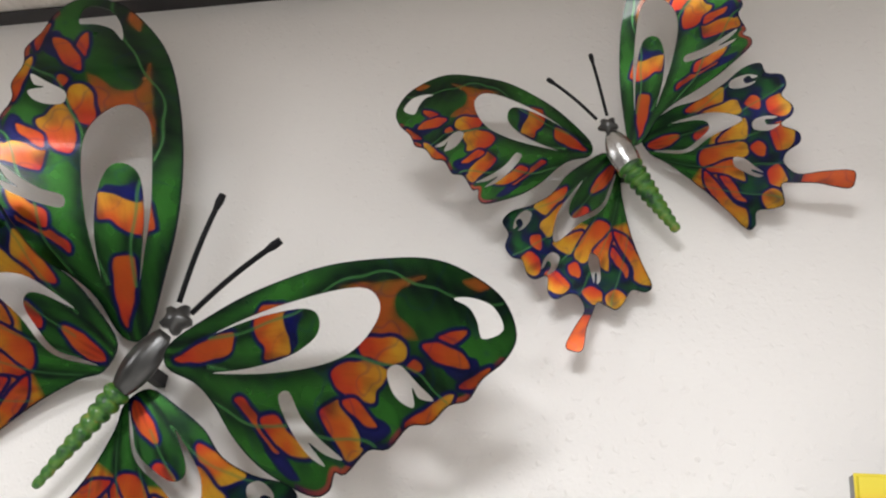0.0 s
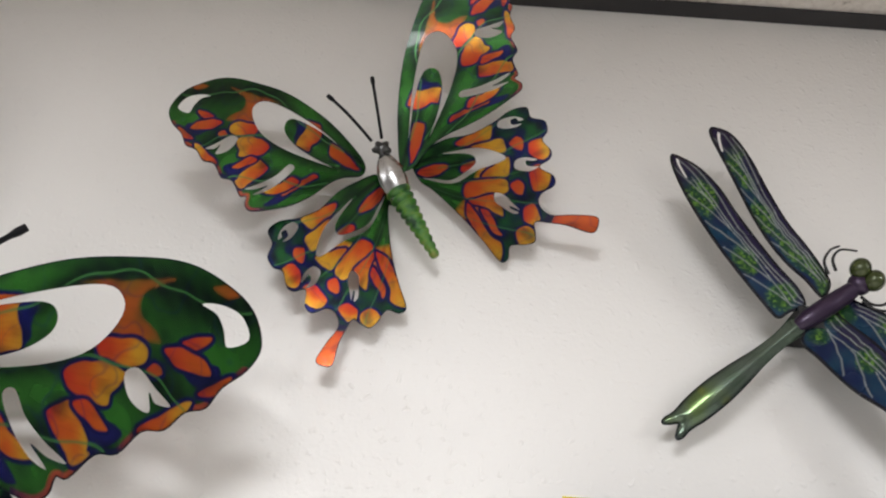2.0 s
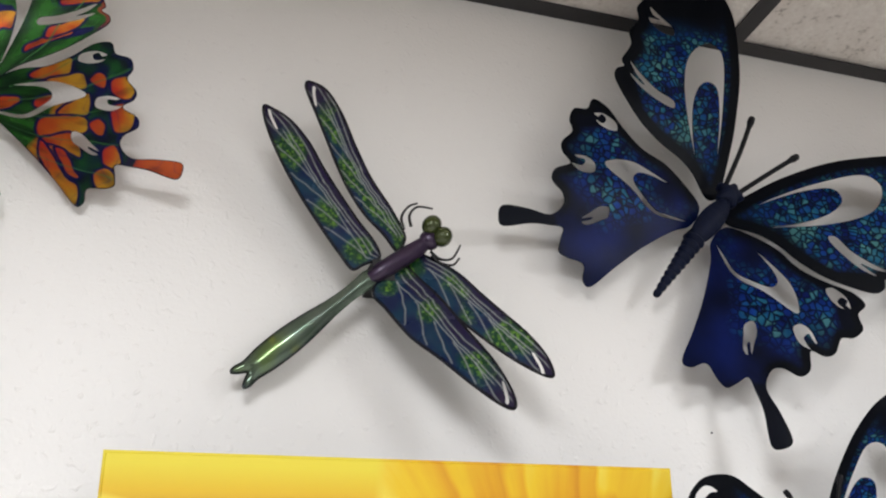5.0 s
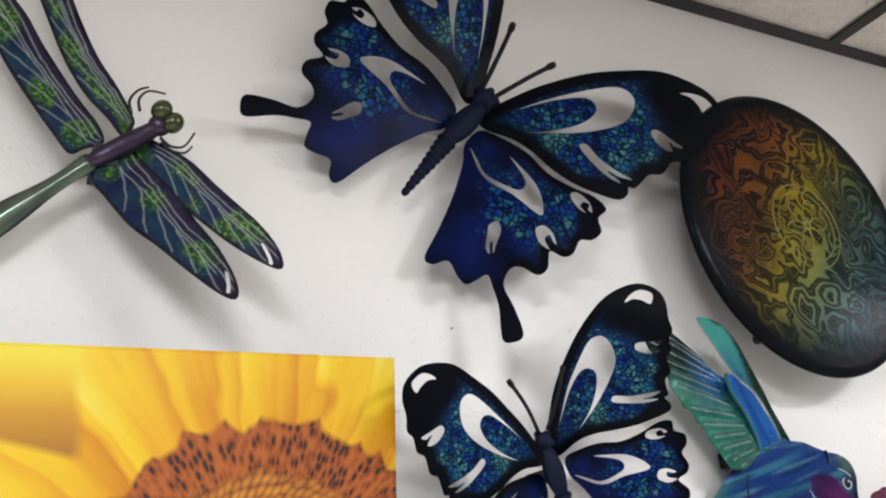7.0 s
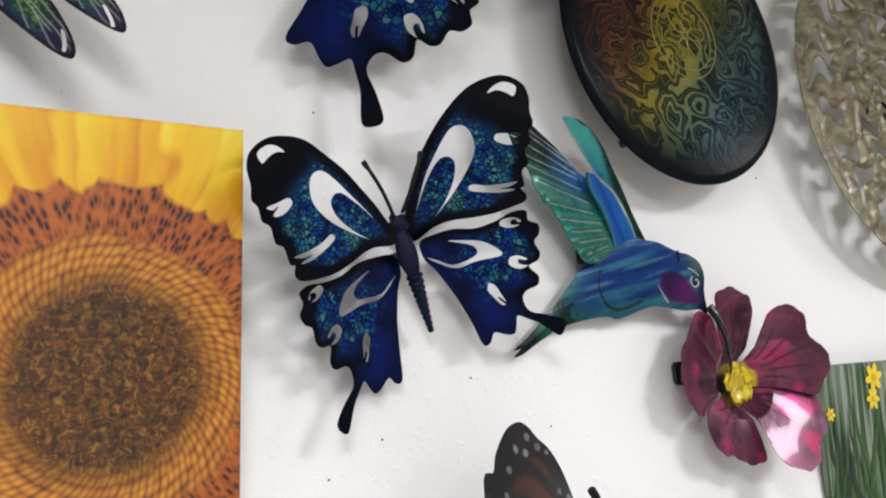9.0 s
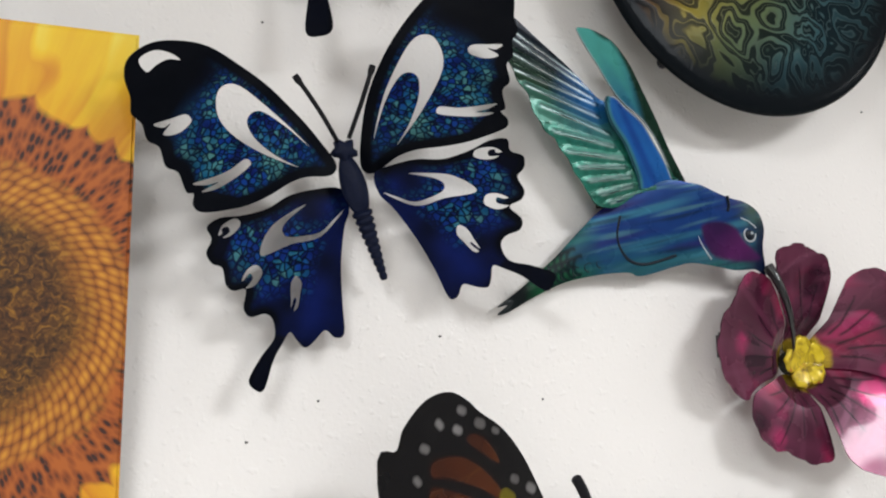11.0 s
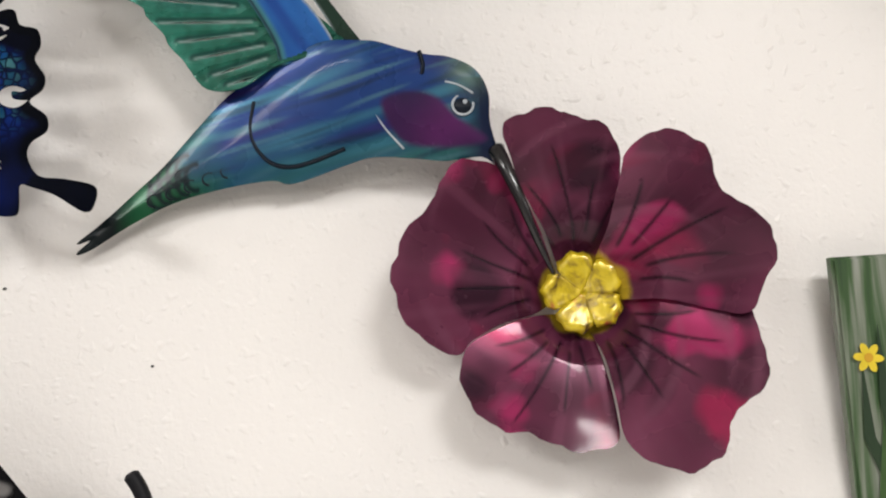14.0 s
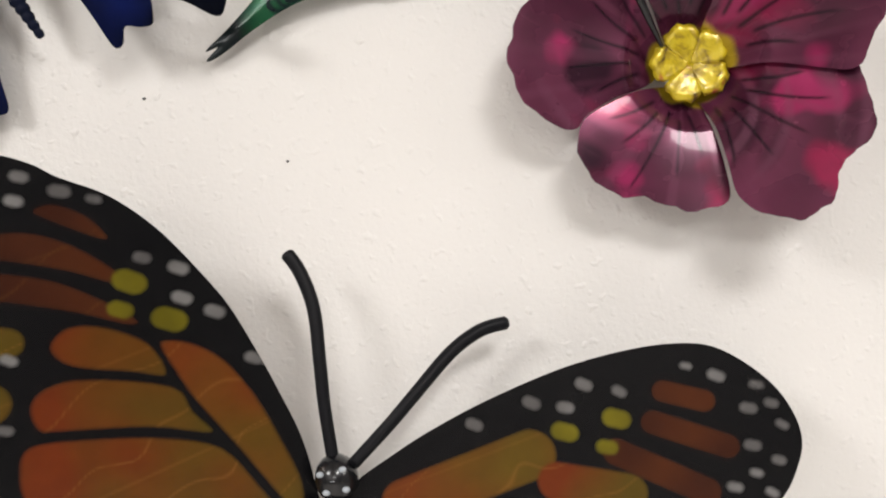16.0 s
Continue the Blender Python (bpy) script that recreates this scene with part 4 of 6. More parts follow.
def cell(col, p, loop, kind):
    """One painted cell: red towards the wing's root, yellow outward, ringed in dark blue."""
    q = spline(loop, steps=5)
    gap = far_from(p, q)
    gap = np.where(inside(p, q), gap, -gap)
    r, rq = np.hypot(*p.T), np.hypot(*q.T)
    t = (r - rq.min()) / max(np.ptp(rq), 1e-6) + 0.35 * waves(p, 60, 3.0 + kind)
    red, orange, yellow = (0.64, 0.045, 0.022), (0.70, 0.135, 0.020), (0.72, 0.37, 0.030)
    if kind == 0:
        fill = blend(red, orange, t * 1.1)
    elif kind == 1:
        fill = blend(blend(red, orange, t * 2.2), yellow, t * 2.0 - 0.85)
    elif kind == 2:
        fill = blend((0.20, 0.13, 0.018), (0.56, 0.11, 0.022), 1.2 * waves(p, 40, 8.0) + 0.55)
    elif kind == 3:
        fill = blend(red, (0.70, 0.09, 0.03), t)
    else:
        fill = blend(orange, yellow, t * 1.6)
    # fine brushed streaks that run outward
    fill = blend(fill, (0.30, 0.055, 0.012), (np.sin(np.arctan2(p[:, 1], p[:, 0]) * 150 + 2 * t) - 0.55) * 0.30)
    if kind != 2:
        col = blend(col, (0.006, 0.008, 0.090), (gap + 0.0040) / 0.0016)
    return blend(col, fill, (gap + (0.0004 if kind != 2 else 0.002)) / (0.0013 if kind != 2 else 0.004))


def orange_green(p, outline, hind):
    """Feathered greens between light veins, orange and yellow cells ringed in dark blue."""
    n, n2 = waves(p, 26, 1.0), waves(p, 70, 2.5)
    ang, rad = np.arctan2(p[:, 1], p[:, 0] + 0.03), np.hypot(p[:, 0], p[:, 1])
    lane = (ang * 3.6 + 0.25 * np.sin(rad * 24) + 0.12 * n) % 1.0
    barb = 0.5 + 0.5 * np.sin(rad * 330 + 16 * lane + 2 * n2)
    glow = np.sin(np.pi * lane) ** 1.6 * (0.62 + 1.0 * waves(p, 13, 7.0) + 0.25)
    col = blend((0.003, 0.014, 0.009), (0.036, 0.190, 0.026), glow + 0.10 * (barb - 0.5))
    vein = np.exp(-((np.minimum(lane, 1 - lane)) * rad / 3.6 / 0.0010) ** 2)
    edge = far_from(p, outline)
    warped = p + 0.0011 * np.c_[waves(p, 90, 5.0), waves(p, 90, 9.0)]
    if hind:
        rim = far_from(p, outline[20:122], False)
        # the yellow fan round the slot, the dark green band, the scalloped margin
        fan = blend((0.62, 0.14, 0.018), (0.66, 0.38, 0.028), 0.5 + 1.3 * n2 + 0.25 * np.sin(ang * 60))
        col = blend(col, fan, np.clip((rad - 0.094 + 0.016 * n) / 0.006, 0, 1) * np.clip((rim - 0.046) / 0.004, 0, 1))
        col = blend(col, blend((0.004, 0.012, 0.020), (0.014, 0.105, 0.026), 0.35 + 1.6 * n2), np.clip((0.050 + 0.012 * n - rim) / 0.004, 0, 1))
        col = blend(col, (0.008, 0.010, 0.085), np.clip((0.012 - np.abs(rim - 0.028 - 0.010 * n2)) / 0.008, 0, 1) * np.clip(2.2 * n + 0.45, 0, 1))
        col = blend(col, (0.010, 0.014, 0.13), np.clip((0.006 - rim) / 0.003, 0, 1) * np.clip(3.0 * waves(p, 20, 12.0) + 0.3, 0, 1))
    else:
        low = p[:, 1] < 0.03
        col = blend(col, blend((0.010, 0.012, 0.075), (0.45, 0.085, 0.045), 0.4 + 2.4 * waves(p, 30, 14.0)), np.clip((0.0055 - edge) / 0.002, 0, 1) * low * (p[:, 0] > 0.14))
        for loop in EYES:
            q = spline(loop, steps=5)
            gap = np.where(inside(warped, q), far_from(warped, q), 0)
            col = blend(col, blend((0.006, 0.008, 0.060), (0.016, 0.018, 0.15), gap / 0.006), gap / 0.0015)
        q = spline(CAP, steps=5)
        col = blend(col, blend((0.006, 0.010, 0.15), (0.004, 0.006, 0.045), 0.5 + n2), np.where(inside(p, q), far_from(p, q) / 0.0015, 0))
    for loop, kind in CELLS_HIND if hind else CELLS_FORE:
        col = cell(col, warped, loop, kind)
    if hind:
        t = np.clip((-0.200 - p[:, 1]) / 0.055, 0, 1)
        col = blend(col, blend((0.60, 0.075, 0.035), (0.66, 0.12, 0.030), t + n2), np.clip((-0.204 - p[:, 1]) / 0.003, 0, 1))
        col = blend(col, (0.030, 0.012, 0.075), np.exp(-((p[:, 1] + 0.199) / 0.0050) ** 2) * (p[:, 0] > -0.02) * (p[:, 0] < 0.03))
    # dark feathered shadows between the cells, and thin blue contours
    dusk = np.clip(1.8 * waves(p, 44, 17.0) + 0.5 * np.sin(ang * 46 + 3 * n) - 0.25, 0, 1)
    col = blend(col, (0.004, 0.010, 0.016), dusk * 0.55)
    contour = np.abs(waves(p, 30, 23.0) + 0.25 * n2)
    col = blend(col, (0.010, 0.012, 0.100), np.exp(-(contour / 0.030) ** 2) * 0.35 * np.clip((rad - 0.10) / 0.03, 0, 1))
    col = blend(col, (0.006, 0.012, 0.020), (0.0018 - edge) / 0.0012)
    return blend(col, (0.075, 0.27, 0.075), vein * 0.8 * (rad > 0.045) * (edge > 0.002) * (0.7 if hind else 1.0)), None


def blue_crackle(p, outline, hind):
    """Black margin, midnight blue field and a teal broken-glass band."""
    edge, rad = far_from(p, outline), np.hypot(p[:, 0], p[:, 1])
    n = waves(p, 22, 2.0)
    field = blend((0.004, 0.006, 0.016), (0.006, 0.014, 0.11) if hind else (0.006, 0.03, 0.09), 0.6 + n)
    if hind:
        tail = np.clip(np.maximum((-0.184 - p[:, 1] + 0.012 * n) / 0.014, (p[:, 0] - 0.096 + 0.01 * n) / 0.012), 0, 1)
        crack = np.clip(np.exp(-((p[:, 1] + 0.105) / 0.05) ** 2) * 1.2 * np.clip((p[:, 0] + 0.03) / 0.03, 0, 1) + n * 0.6 - 0.2, 0, 1)
        crack *= 1 - tail
        dark = np.clip((0.020 + 0.008 * n - edge) / 0.014, 0, 1) * np.clip((p[:, 0] + 0.040) / 0.05, 0.25, 1)
        dark = np.maximum(dark, tail * 0.95)
    else:
        crack = np.clip(1.3 - np.abs(p[:, 0] - 0.14) / 0.12 + n * 0.5, 0, 1) * np.clip((0.245 - p[:, 0]) / 0.03, 0, 1)
        dark = np.maximum(np.clip((0.024 - edge) / 0.012, 0, 1), np.clip((p[:, 0] - 0.225) / 0.03, 0, 1))
        dark = np.maximum(dark, np.clip((-0.055 - p[:, 1]) / 0.01, 0, 1))
    col = blend(field, (0.003, 0.004, 0.007), dark)
    return col, np.clip(crack * (1 - dark), 0, 0.95)


def wing(name, key, shape, outline, paint, mat, parent):
    v, f = shape
    w = np.array(WARPS[key])
    side = -1.0 if ".L." in key else 1.0
    u, h = v[:, :1] * side, v[:, 1:]
    eu, ev = w[3:6], w[6:9]
    n = np.cross(eu, ev)
    n = n / np.linalg.norm(n) * (1 if n[1] < 0 else -1)
    q = np.c_[u * u, u * h, h * h] @ w[10:16].reshape(3, 2)
    pos = w[:3] + u * eu + h * ev + w[9] * u * u * n + np.c_[q[:, 0], 0 * q[:, 0], q[:, 1]]
    # a slight hammered wave in the sheet
    pos[:, 1] += 0.0005 * np.sin(v[:, 0] * 55 + v[:, 1] * 30)
    style = (paint, "hind" in key)
    if style not in PAINTED:
        PAINTED[style] = paint(v, spline(outline, steps=4), "hind" in key)
    col, crackle = PAINTED[style]
    if crackle is None:
        crackle = np.zeros(len(v))
    return painted(name, pos, f, col, mat, parent, flat=v, crackle=crackle)


def butterfly(key, label, paint, mat, thorax_mat, head_mat, bead_mat, ant_mat, group, fat=0.22, broad=0.21, reach=1.12):
    body, ant1, ant2 = (np.array(x) for x in BODIES[key])
    ob = thing("metal_butterfly", key, label, "wall ornament", group)
    for side in "LR":
        wing("forewing", f"{key}.{side}.fore", FORE, BF_FORE, paint, mat, ob)
        wing("hindwing", f"{key}.{side}.hind", HIND, BF_HIND, paint, mat, ob)
    head, top, end, tip = body
    size = np.linalg.norm(end - top)
    # a flattened thorax, folded along its middle
    axis = (end - top) / size
    across = np.cross(axis, (0, 1, 0))
    bm = bmesh.new()
    rows = []
    for t in np.linspace(0, 1, 13):
        wide = size * broad * max(0.12, math.sin(math.pi * min(0.97, 0.10 + 0.86 * t))) ** 0.7
        at = top - 0.06 * (end - top) + (end - top) * reach * t
        rows.append([bm.verts.new(at + across * wide * math.cos(q) + np.array((0, -1, 0)) * wide * (0.55 * math.sin(q) + (0.16 if q == math.pi / 2 else 0))) for q in np.linspace(0, 2 * math.pi, 16, endpoint=False)])
    for a, c in zip(rows, rows[1:]):
        for k in range(16):
            bm.faces.new((a[k], a[(k + 1) % 16], c[(k + 1) % 16], c[k]))
    bm.faces.new(rows[0])
    bm.faces.new(rows[-1])
    bmesh.ops.recalc_face_normals(bm, faces=bm.faces)
    link("thorax", bm, thorax_mat, ob, smooth=True)
    bm = bmesh.new()
    n = 10
    t = np.linspace(0, 1, n * 7)
    rad = size * fat * (1 - 0.66 * t) * (0.70 + 0.30 * np.abs(np.sin(t * n * np.pi)) ** 0.7)
    tube(bm, end + (tip - end) * t[:, None] - (end - top) * 0.10 * (1 - t[:, None]), rad, 14)
    link("abdomen", bm, bead_mat, ob, smooth=True)
    # the head: a bent knot of metal with five lobes
    bm = bmesh.new()
    mid = head * 0.85 + top * 0.15
    ball(bm, (0, 0, 0), (1, 1, 1))
    for vert in bm.verts:
        x, y, z = vert.co
        lobes = 1 + 0.22 * math.cos(5 * math.atan2(z, x) + 1.2) * math.hypot(x, z)
        vert.co = Vector(mid) + float(size) * Vector((0.22 * x * lobes, 0.15 * y * lobes, 0.20 * z * lobes))
    link("head", bm, head_mat, ob, smooth=True)
    for a in (ant1, ant2):
        bm = bmesh.new()
        t = np.linspace(0, 1, 14)[:, None]
        line = a[0] * (1 - t) + a[1] * t + np.array((0, -0.004, 0)) * np.sin(np.pi * t)
        tube(bm, line, np.r_[np.full(12, size * 0.040), size * 0.062, size * 0.055], 8)
        link("antenna", bm, ant_mat, ob, smooth=True)
    bm = bmesh.new()
    m = (top + end) / 2
    box(bm, m[0] - 0.005, m[0] + 0.005, m[1] + 0.004, 0.0, m[2] - 0.006, m[2] + 0.006)
    link("hanger", bm, STAND_MAT, ob)
    return ob


G1, G2 = "orange and green butterflies on the wall", "blue butterflies on the wall"
butterfly("A", "large orange and green painted metal butterfly with dark body", orange_green, WING_MAT, DARK_METAL, DARK_METAL, GREEN_BEAD, BLACK_MATTE, G1, 0.20, 0.27)
butterfly("B", "orange and green painted metal butterfly with silver body", orange_green, WING_MAT, SILVER, DARK_METAL, GREEN_BEAD, BLACK_MATTE, G1, 0.34, 0.36, 1.45)
butterfly("C", "dark blue black painted metal butterfly overlapping a dish", blue_crackle, BLUE_MAT, NAVY_GLOSS, NAVY_GLOSS, NAVY_GLOSS, BLACK_MATTE, G2, 0.17, 0.20)
butterfly("D", "blue teal black painted metal butterfly beside sunflower print", blue_crackle, BLUE_MAT, NAVY_GLOSS, NAVY_GLOSS, NAVY_GLOSS, BLACK_MATTE, G2, 0.19, 0.24)


# ---- monarch ----
def from_three(points):
    """Flat coordinates of a bent sheet: x and z, with the depth as a plane through its outline."""
    p = np.array(points)
    a = np.c_[p[:, [0, 2]], np.ones(len(p))]
    return p[:, [0, 2]], np.linalg.lstsq(a, p[:, 1], rcond=None)[0]


def cells_paint(p, base, marks, panels=()):
    col = np.tile(np.array(base, float), (len(p), 1))
    n = waves(p, 30, 4.0)
    tints = {0: ((0.28, 0.065, 0.012), (0.20, 0.115, 0.014)), 1: ((0.27, 0.048, 0.010), (0.17, 0.105, 0.012)), 2: ((0.085, 0.020, 0.008), (0.14, 0.035, 0.010)), 3: ((0.22, 0.18, 0.012), (0.32, 0.27, 0.02)), 4: ((0.20, 0.19, 0.19), (0.36, 0.35, 0.35))}
    lines = np.exp(-(np.sin((p[:, 0] * 0.62 - p[:, 1] * 1.1) * 62 + 1.2 * n) / 0.05) ** 2) + 0.6 * np.exp(-(np.sin((p[:, 0] * 0.3 - p[:, 1]) * 41 + 1) / 0.035) ** 2)
    for kind, loop in panels:
        q = spline(loop, steps=4)
        low, high = q[:, 0].min(), q[:, 0].max()
        t = (p[:, 0] - low) / (high - low)
        if kind == 0:
            t = (q[:, 1].max() - p[:, 1]) / np.ptp(q[:, 1])
        fill = blend(*tints[kind], t * 1.1 - 0.1 + 0.5 * n)
        fill = blend(fill, (0.50, 0.22, 0.05), lines * (0.35 if kind < 2 else 0.12))
        col = blend(col, fill, np.where(inside(p, q), far_from(p, q) / 0.0022, 0))
    for x0, z0, x1, z1, r, kind in marks:
        a, b = np.array((x0, z0)), np.array((x1, z1))
        d = b - a
        t = np.clip(((p - a) @ d) / max(d @ d, 1e-9), 0, 1)
        dist = np.hypot(*(p - a - t[:, None] * d).T)
        fill = blend(*tints[kind], (t if kind < 2 else 0.5 + n) + 0.4 * n)
        fill = blend(fill, (0.50, 0.22, 0.05), lines * 0.3 * (kind < 2))
        col = blend(col, fill, (r - dist) / 0.0022)
    return col


ob = thing("monarch_butterfly", "M", "large orange and black monarch butterfly of painted metal", "wall ornament")
for outline, marks, panels in ((MONARCH_LEFT, MONARCH_CELLS_LEFT + MONARCH_DOTS_LEFT + MONARCH_DOTS_LEFT_REST, MONARCH_PANELS), (MONARCH_RIGHT, MONARCH_CELLS_RIGHT + MONARCH_DOTS_RIGHT + MONARCH_DOTS_RIGHT_REST, ())):
    flat, plane = from_three(outline)
    v, f = sheet(spline(flat, steps=5), step=0.0014)
    y = np.c_[v, np.ones(len(v))] @ plane
    painted("forewing", np.c_[v[:, 0], y, v[:, 1]], f, cells_paint(v, (0.006, 0.006, 0.008), marks, panels), MONARCH_MAT, ob, flat=v)
for line in (MONARCH_ANT1, MONARCH_ANT2):
    bm = bmesh.new()
    s = spline(line, closed=False)
    tube(bm, s, np.r_[0.0030, np.linspace(0.0048, 0.0042, len(s) - 1)], 10)
    link("antenna", bm, BLACK_MATTE, ob, smooth=True)
b = np.array(MONARCH_BODY)
bm = bmesh.new()
ball(bm, b[0], (0.0145, 0.0155, 0.016))
head = link("head", bm, BLACK_GLOSS, ob, smooth=True)
for dx, dz in ((-0.008, 0.006), (0.007, 0.008), (-0.005, -0.006), (0.008, -0.005), (0.0, 0.001)):
    bm = bmesh.new()
    ball(bm, b[0] + (dx, -0.0135, dz), (0.0026, 0.0018, 0.002))
    link("white_spot", bm, WHITE_MARK, head)
bm = bmesh.new()
tube(bm, spline(b[1:], closed=False), 0.016, 14)
link("body", bm, BLACK_GLOSS, ob, smooth=True)
bm = bmesh.new()
box(bm, b[2][0] - 0.012, b[2][0] + 0.012, b[2][1] + 0.01, 0, b[2][2] - 0.012, b[2][2] + 0.012)
link("hanger", bm, STAND_MAT, ob)

# ---- dragonfly ----
ob = thing("metal_dragonfly", "F", "blue green purple painted metal dragonfly with veined wings", "wall ornament")
b = np.array(DRAGON_BODY)
for pts in (DRAGON_W1, DRAGON_W2, DRAGON_W3, DRAGON_W4):
    flat, plane = from_three(pts)
    o = spline(flat, steps=5)
    root = b[2][[0, 2]]
    tip = flat[np.argmax(np.hypot(*(flat - root).T))]
    axis = (tip - root) / np.linalg.norm(tip - root)
    across = np.array((-axis[1], axis[0]))
    long = np.linalg.norm(tip - root)
    # a narrow cut-out along the rounded tip
    cut = spline([tip - axis * a + across * c for a, c in ((0.006, 0.0), (0.012, 0.0042), (0.024, 0.0085), (0.026, 0.0065), (0.013, 0.0012), (0.008, -0.002))], steps=3)
    v, f = sheet(o, [cut], 0.0010)
    s, c = (v - root) @ axis / long, (v - root) @ across
    n, m = waves(v, 60, 6.0), waves(v, 130, 7.0)
    edge = far_from(v, o)
    bins = np.linspace(0.05, 0.98, 24)
    bands = [c[np.argsort(np.abs(s - q))[:40]] for q in bins]
    low, high = (np.interp(s, bins, [pick(q) for q in bands]) for pick in (np.min, np.max))
    u = (c - low) / np.maximum(high - low, 0.004)
    # u runs from the trailing to the leading edge
    if across @ (b[0] - b[-1])[[0, 2]] < 0:
        u = 1 - u
    wide = np.maximum(high - low, 0.004)
    col = blend((0.004, 0.016, 0.080), (0.005, 0.045, 0.10), 0.5 + 1.5 * n)
    col = blend(col, (0.022, 0.009, 0.050), np.clip((u - 0.60) / 0.12, 0, 1) * 0.75)
    green = np.clip(waves(v, 34, 15.0) * 4.0 + 0.55 - np.abs(u - 0.40) * 1.6, 0, 1) * np.clip((0.90 - s) / 0.1, 0, 1)
    net = np.array([noise.cell((x * 420 + 0.6 * q, y * 420 + 0.6 * q, 2.0)) for (x, y), q in zip(v, m)])
    col = blend(col, blend((0.012, 0.070, 0.020), (0.16, 0.36, 0.035), net * 1.5 - 0.25), green * 0.9)
    col = blend(col, (0.024, 0.009, 0.048), np.clip((s - 0.80) / 0.10, 0, 1) * 0.85)
    pale = (0.42, 0.46, 0.46)
    for off, s0, s1 in ((0.84, 0.06, 0.93), (0.68, 0.08, 0.97), (0.56, 0.10, 0.86)):
        col = blend(col, pale, np.exp(-((u - off - 0.05 * np.sin(s * 7 + 9 * off)) * wide / 0.00055) ** 2) * np.clip((s - s0) / 0.03, 0, 1) * np.clip((s1 - s) / 0.03, 0, 1))
    for k in range(5):
        t = (s - 0.12 - 0.145 * k) / 0.26
        line = 0.56 - 0.50 * np.clip(t, 0, 1) ** 1.3
        col = blend(col, pale, np.exp(-((u - line) * wide / 0.0006) ** 2) * (t > 0) * (t < 0.97) * 0.85)
    col = blend(col, (0.006, 0.006, 0.012), (0.0035 - edge) / 0.002)
    y = np.c_[v, np.ones(len(v))] @ plane
    painted("wing", np.c_[v[:, 0], y, v[:, 1]], f, col, PLAIN_ENAMEL, ob, flat=v)
PURPLE = plain("purple_enamel", (0.030, 0.014, 0.042), 0.32, 0.4, 0.4, 120, 0.2)
OLIVE = plain("olive_enamel", (0.045, 0.060, 0.014), 0.25, 0.30, 0.2, 60, 0.3)
bm = bmesh.new()
s = spline(b[1:5], closed=False)
tube(bm, s, 0.0088 * np.sin(np.linspace(0.5, 2.7, len(s))) ** 0.7, 14)
link("thorax", bm, PURPLE, ob, "purple enamelled thorax", True)
# the abdomen: a domed blade with dark edges and a forked end
root, end = b[4][[0, 2]], b[-1][[0, 2]]
axis = (end - root) / np.linalg.norm(end - root)
across, long = np.array((-axis[1], axis[0])), np.linalg.norm(end - root)
side_a = [(-0.04, 0.0070), (0.15, 0.0062), (0.32, 0.0072), (0.50, 0.0102), (0.68, 0.0120), (0.85, 0.0115), (0.97, 0.0095), (1.04, 0.0105), (1.08, 0.0085)]
side_b = [(1.05, 0.0045), (1.00, 0.0)]
o = spline([root + axis * long * t + across * w for t, w in side_a + side_b] + [root + axis * long * t - across * w for t, w in side_b[:1] + side_a[::-1]], steps=5)
v, f = sheet(o, step=0.0012)
t, c, edge = (v - root) @ axis / long, (v - root) @ across, far_from(v, o)
n = waves(v, 48, 21.0)
col = blend((0.11, 0.16, 0.115), (0.16, 0.20, 0.17), 0.5 + n)
col = blend(col, (0.13, 0.20, 0.07), np.clip((t - 0.55) / 0.2, 0, 1) * np.clip(0.5 + 2.2 * n, 0, 1))
col = blend(col, (0.40, 0.40, 0.04), np.clip((t - 0.60) / 0.2, 0, 1) * np.clip(3.5 * waves(v, 60, 25.0) - 1.1, 0, 1))
col = blend(col, (0.010, 0.014, 0.022), np.clip((0.0028 - edge) / 0.0018, 0, 1) * np.clip((t - 0.25) / 0.2, 0, 1))
y = np.interp(t, np.linspace(0, 1, len(b) - 4), b[4:, 1]) - 0.006 * (1 - np.exp(-edge / 0.006))
painted("abdomen", np.c_[v[:, 0], y, v[:, 1]], f, col, enamel("pewter_green_enamel", 0.20, 0.75, 0.05, 60, coat=0.4, tone=1.0), ob, "shiny pewter green blade-shaped abdomen", flat=v)
for e in DRAGON_HEAD[:2]:
    bm = bmesh.new()
    ball(bm, e, (0.009, 0.009, 0.0105), 0.6)
    link("eye", bm, OLIVE, ob, smooth=True)
bm = bmesh.new()
ball(bm, b[1], (0.010, 0.008, 0.010))
link("head", bm, PURPLE, ob, smooth=True)
for leg in (DRAGON_LEG0, DRAGON_LEG1, DRAGON_LEG2, DRAGON_LEG3):
    bm = bmesh.new()
    s = spline(leg, closed=False)
    tube(bm, s, np.linspace(0.0016, 0.0010, len(s)), 6)
    link("leg", bm, BLACK_GLOSS, ob, smooth=True)
bm = bmesh.new()
box(bm, b[3][0] - 0.01, b[3][0] + 0.01, b[3][1], 0, b[3][2] - 0.01, b[3][2] + 0.01)
link("hanger", bm, STAND_MAT, ob)

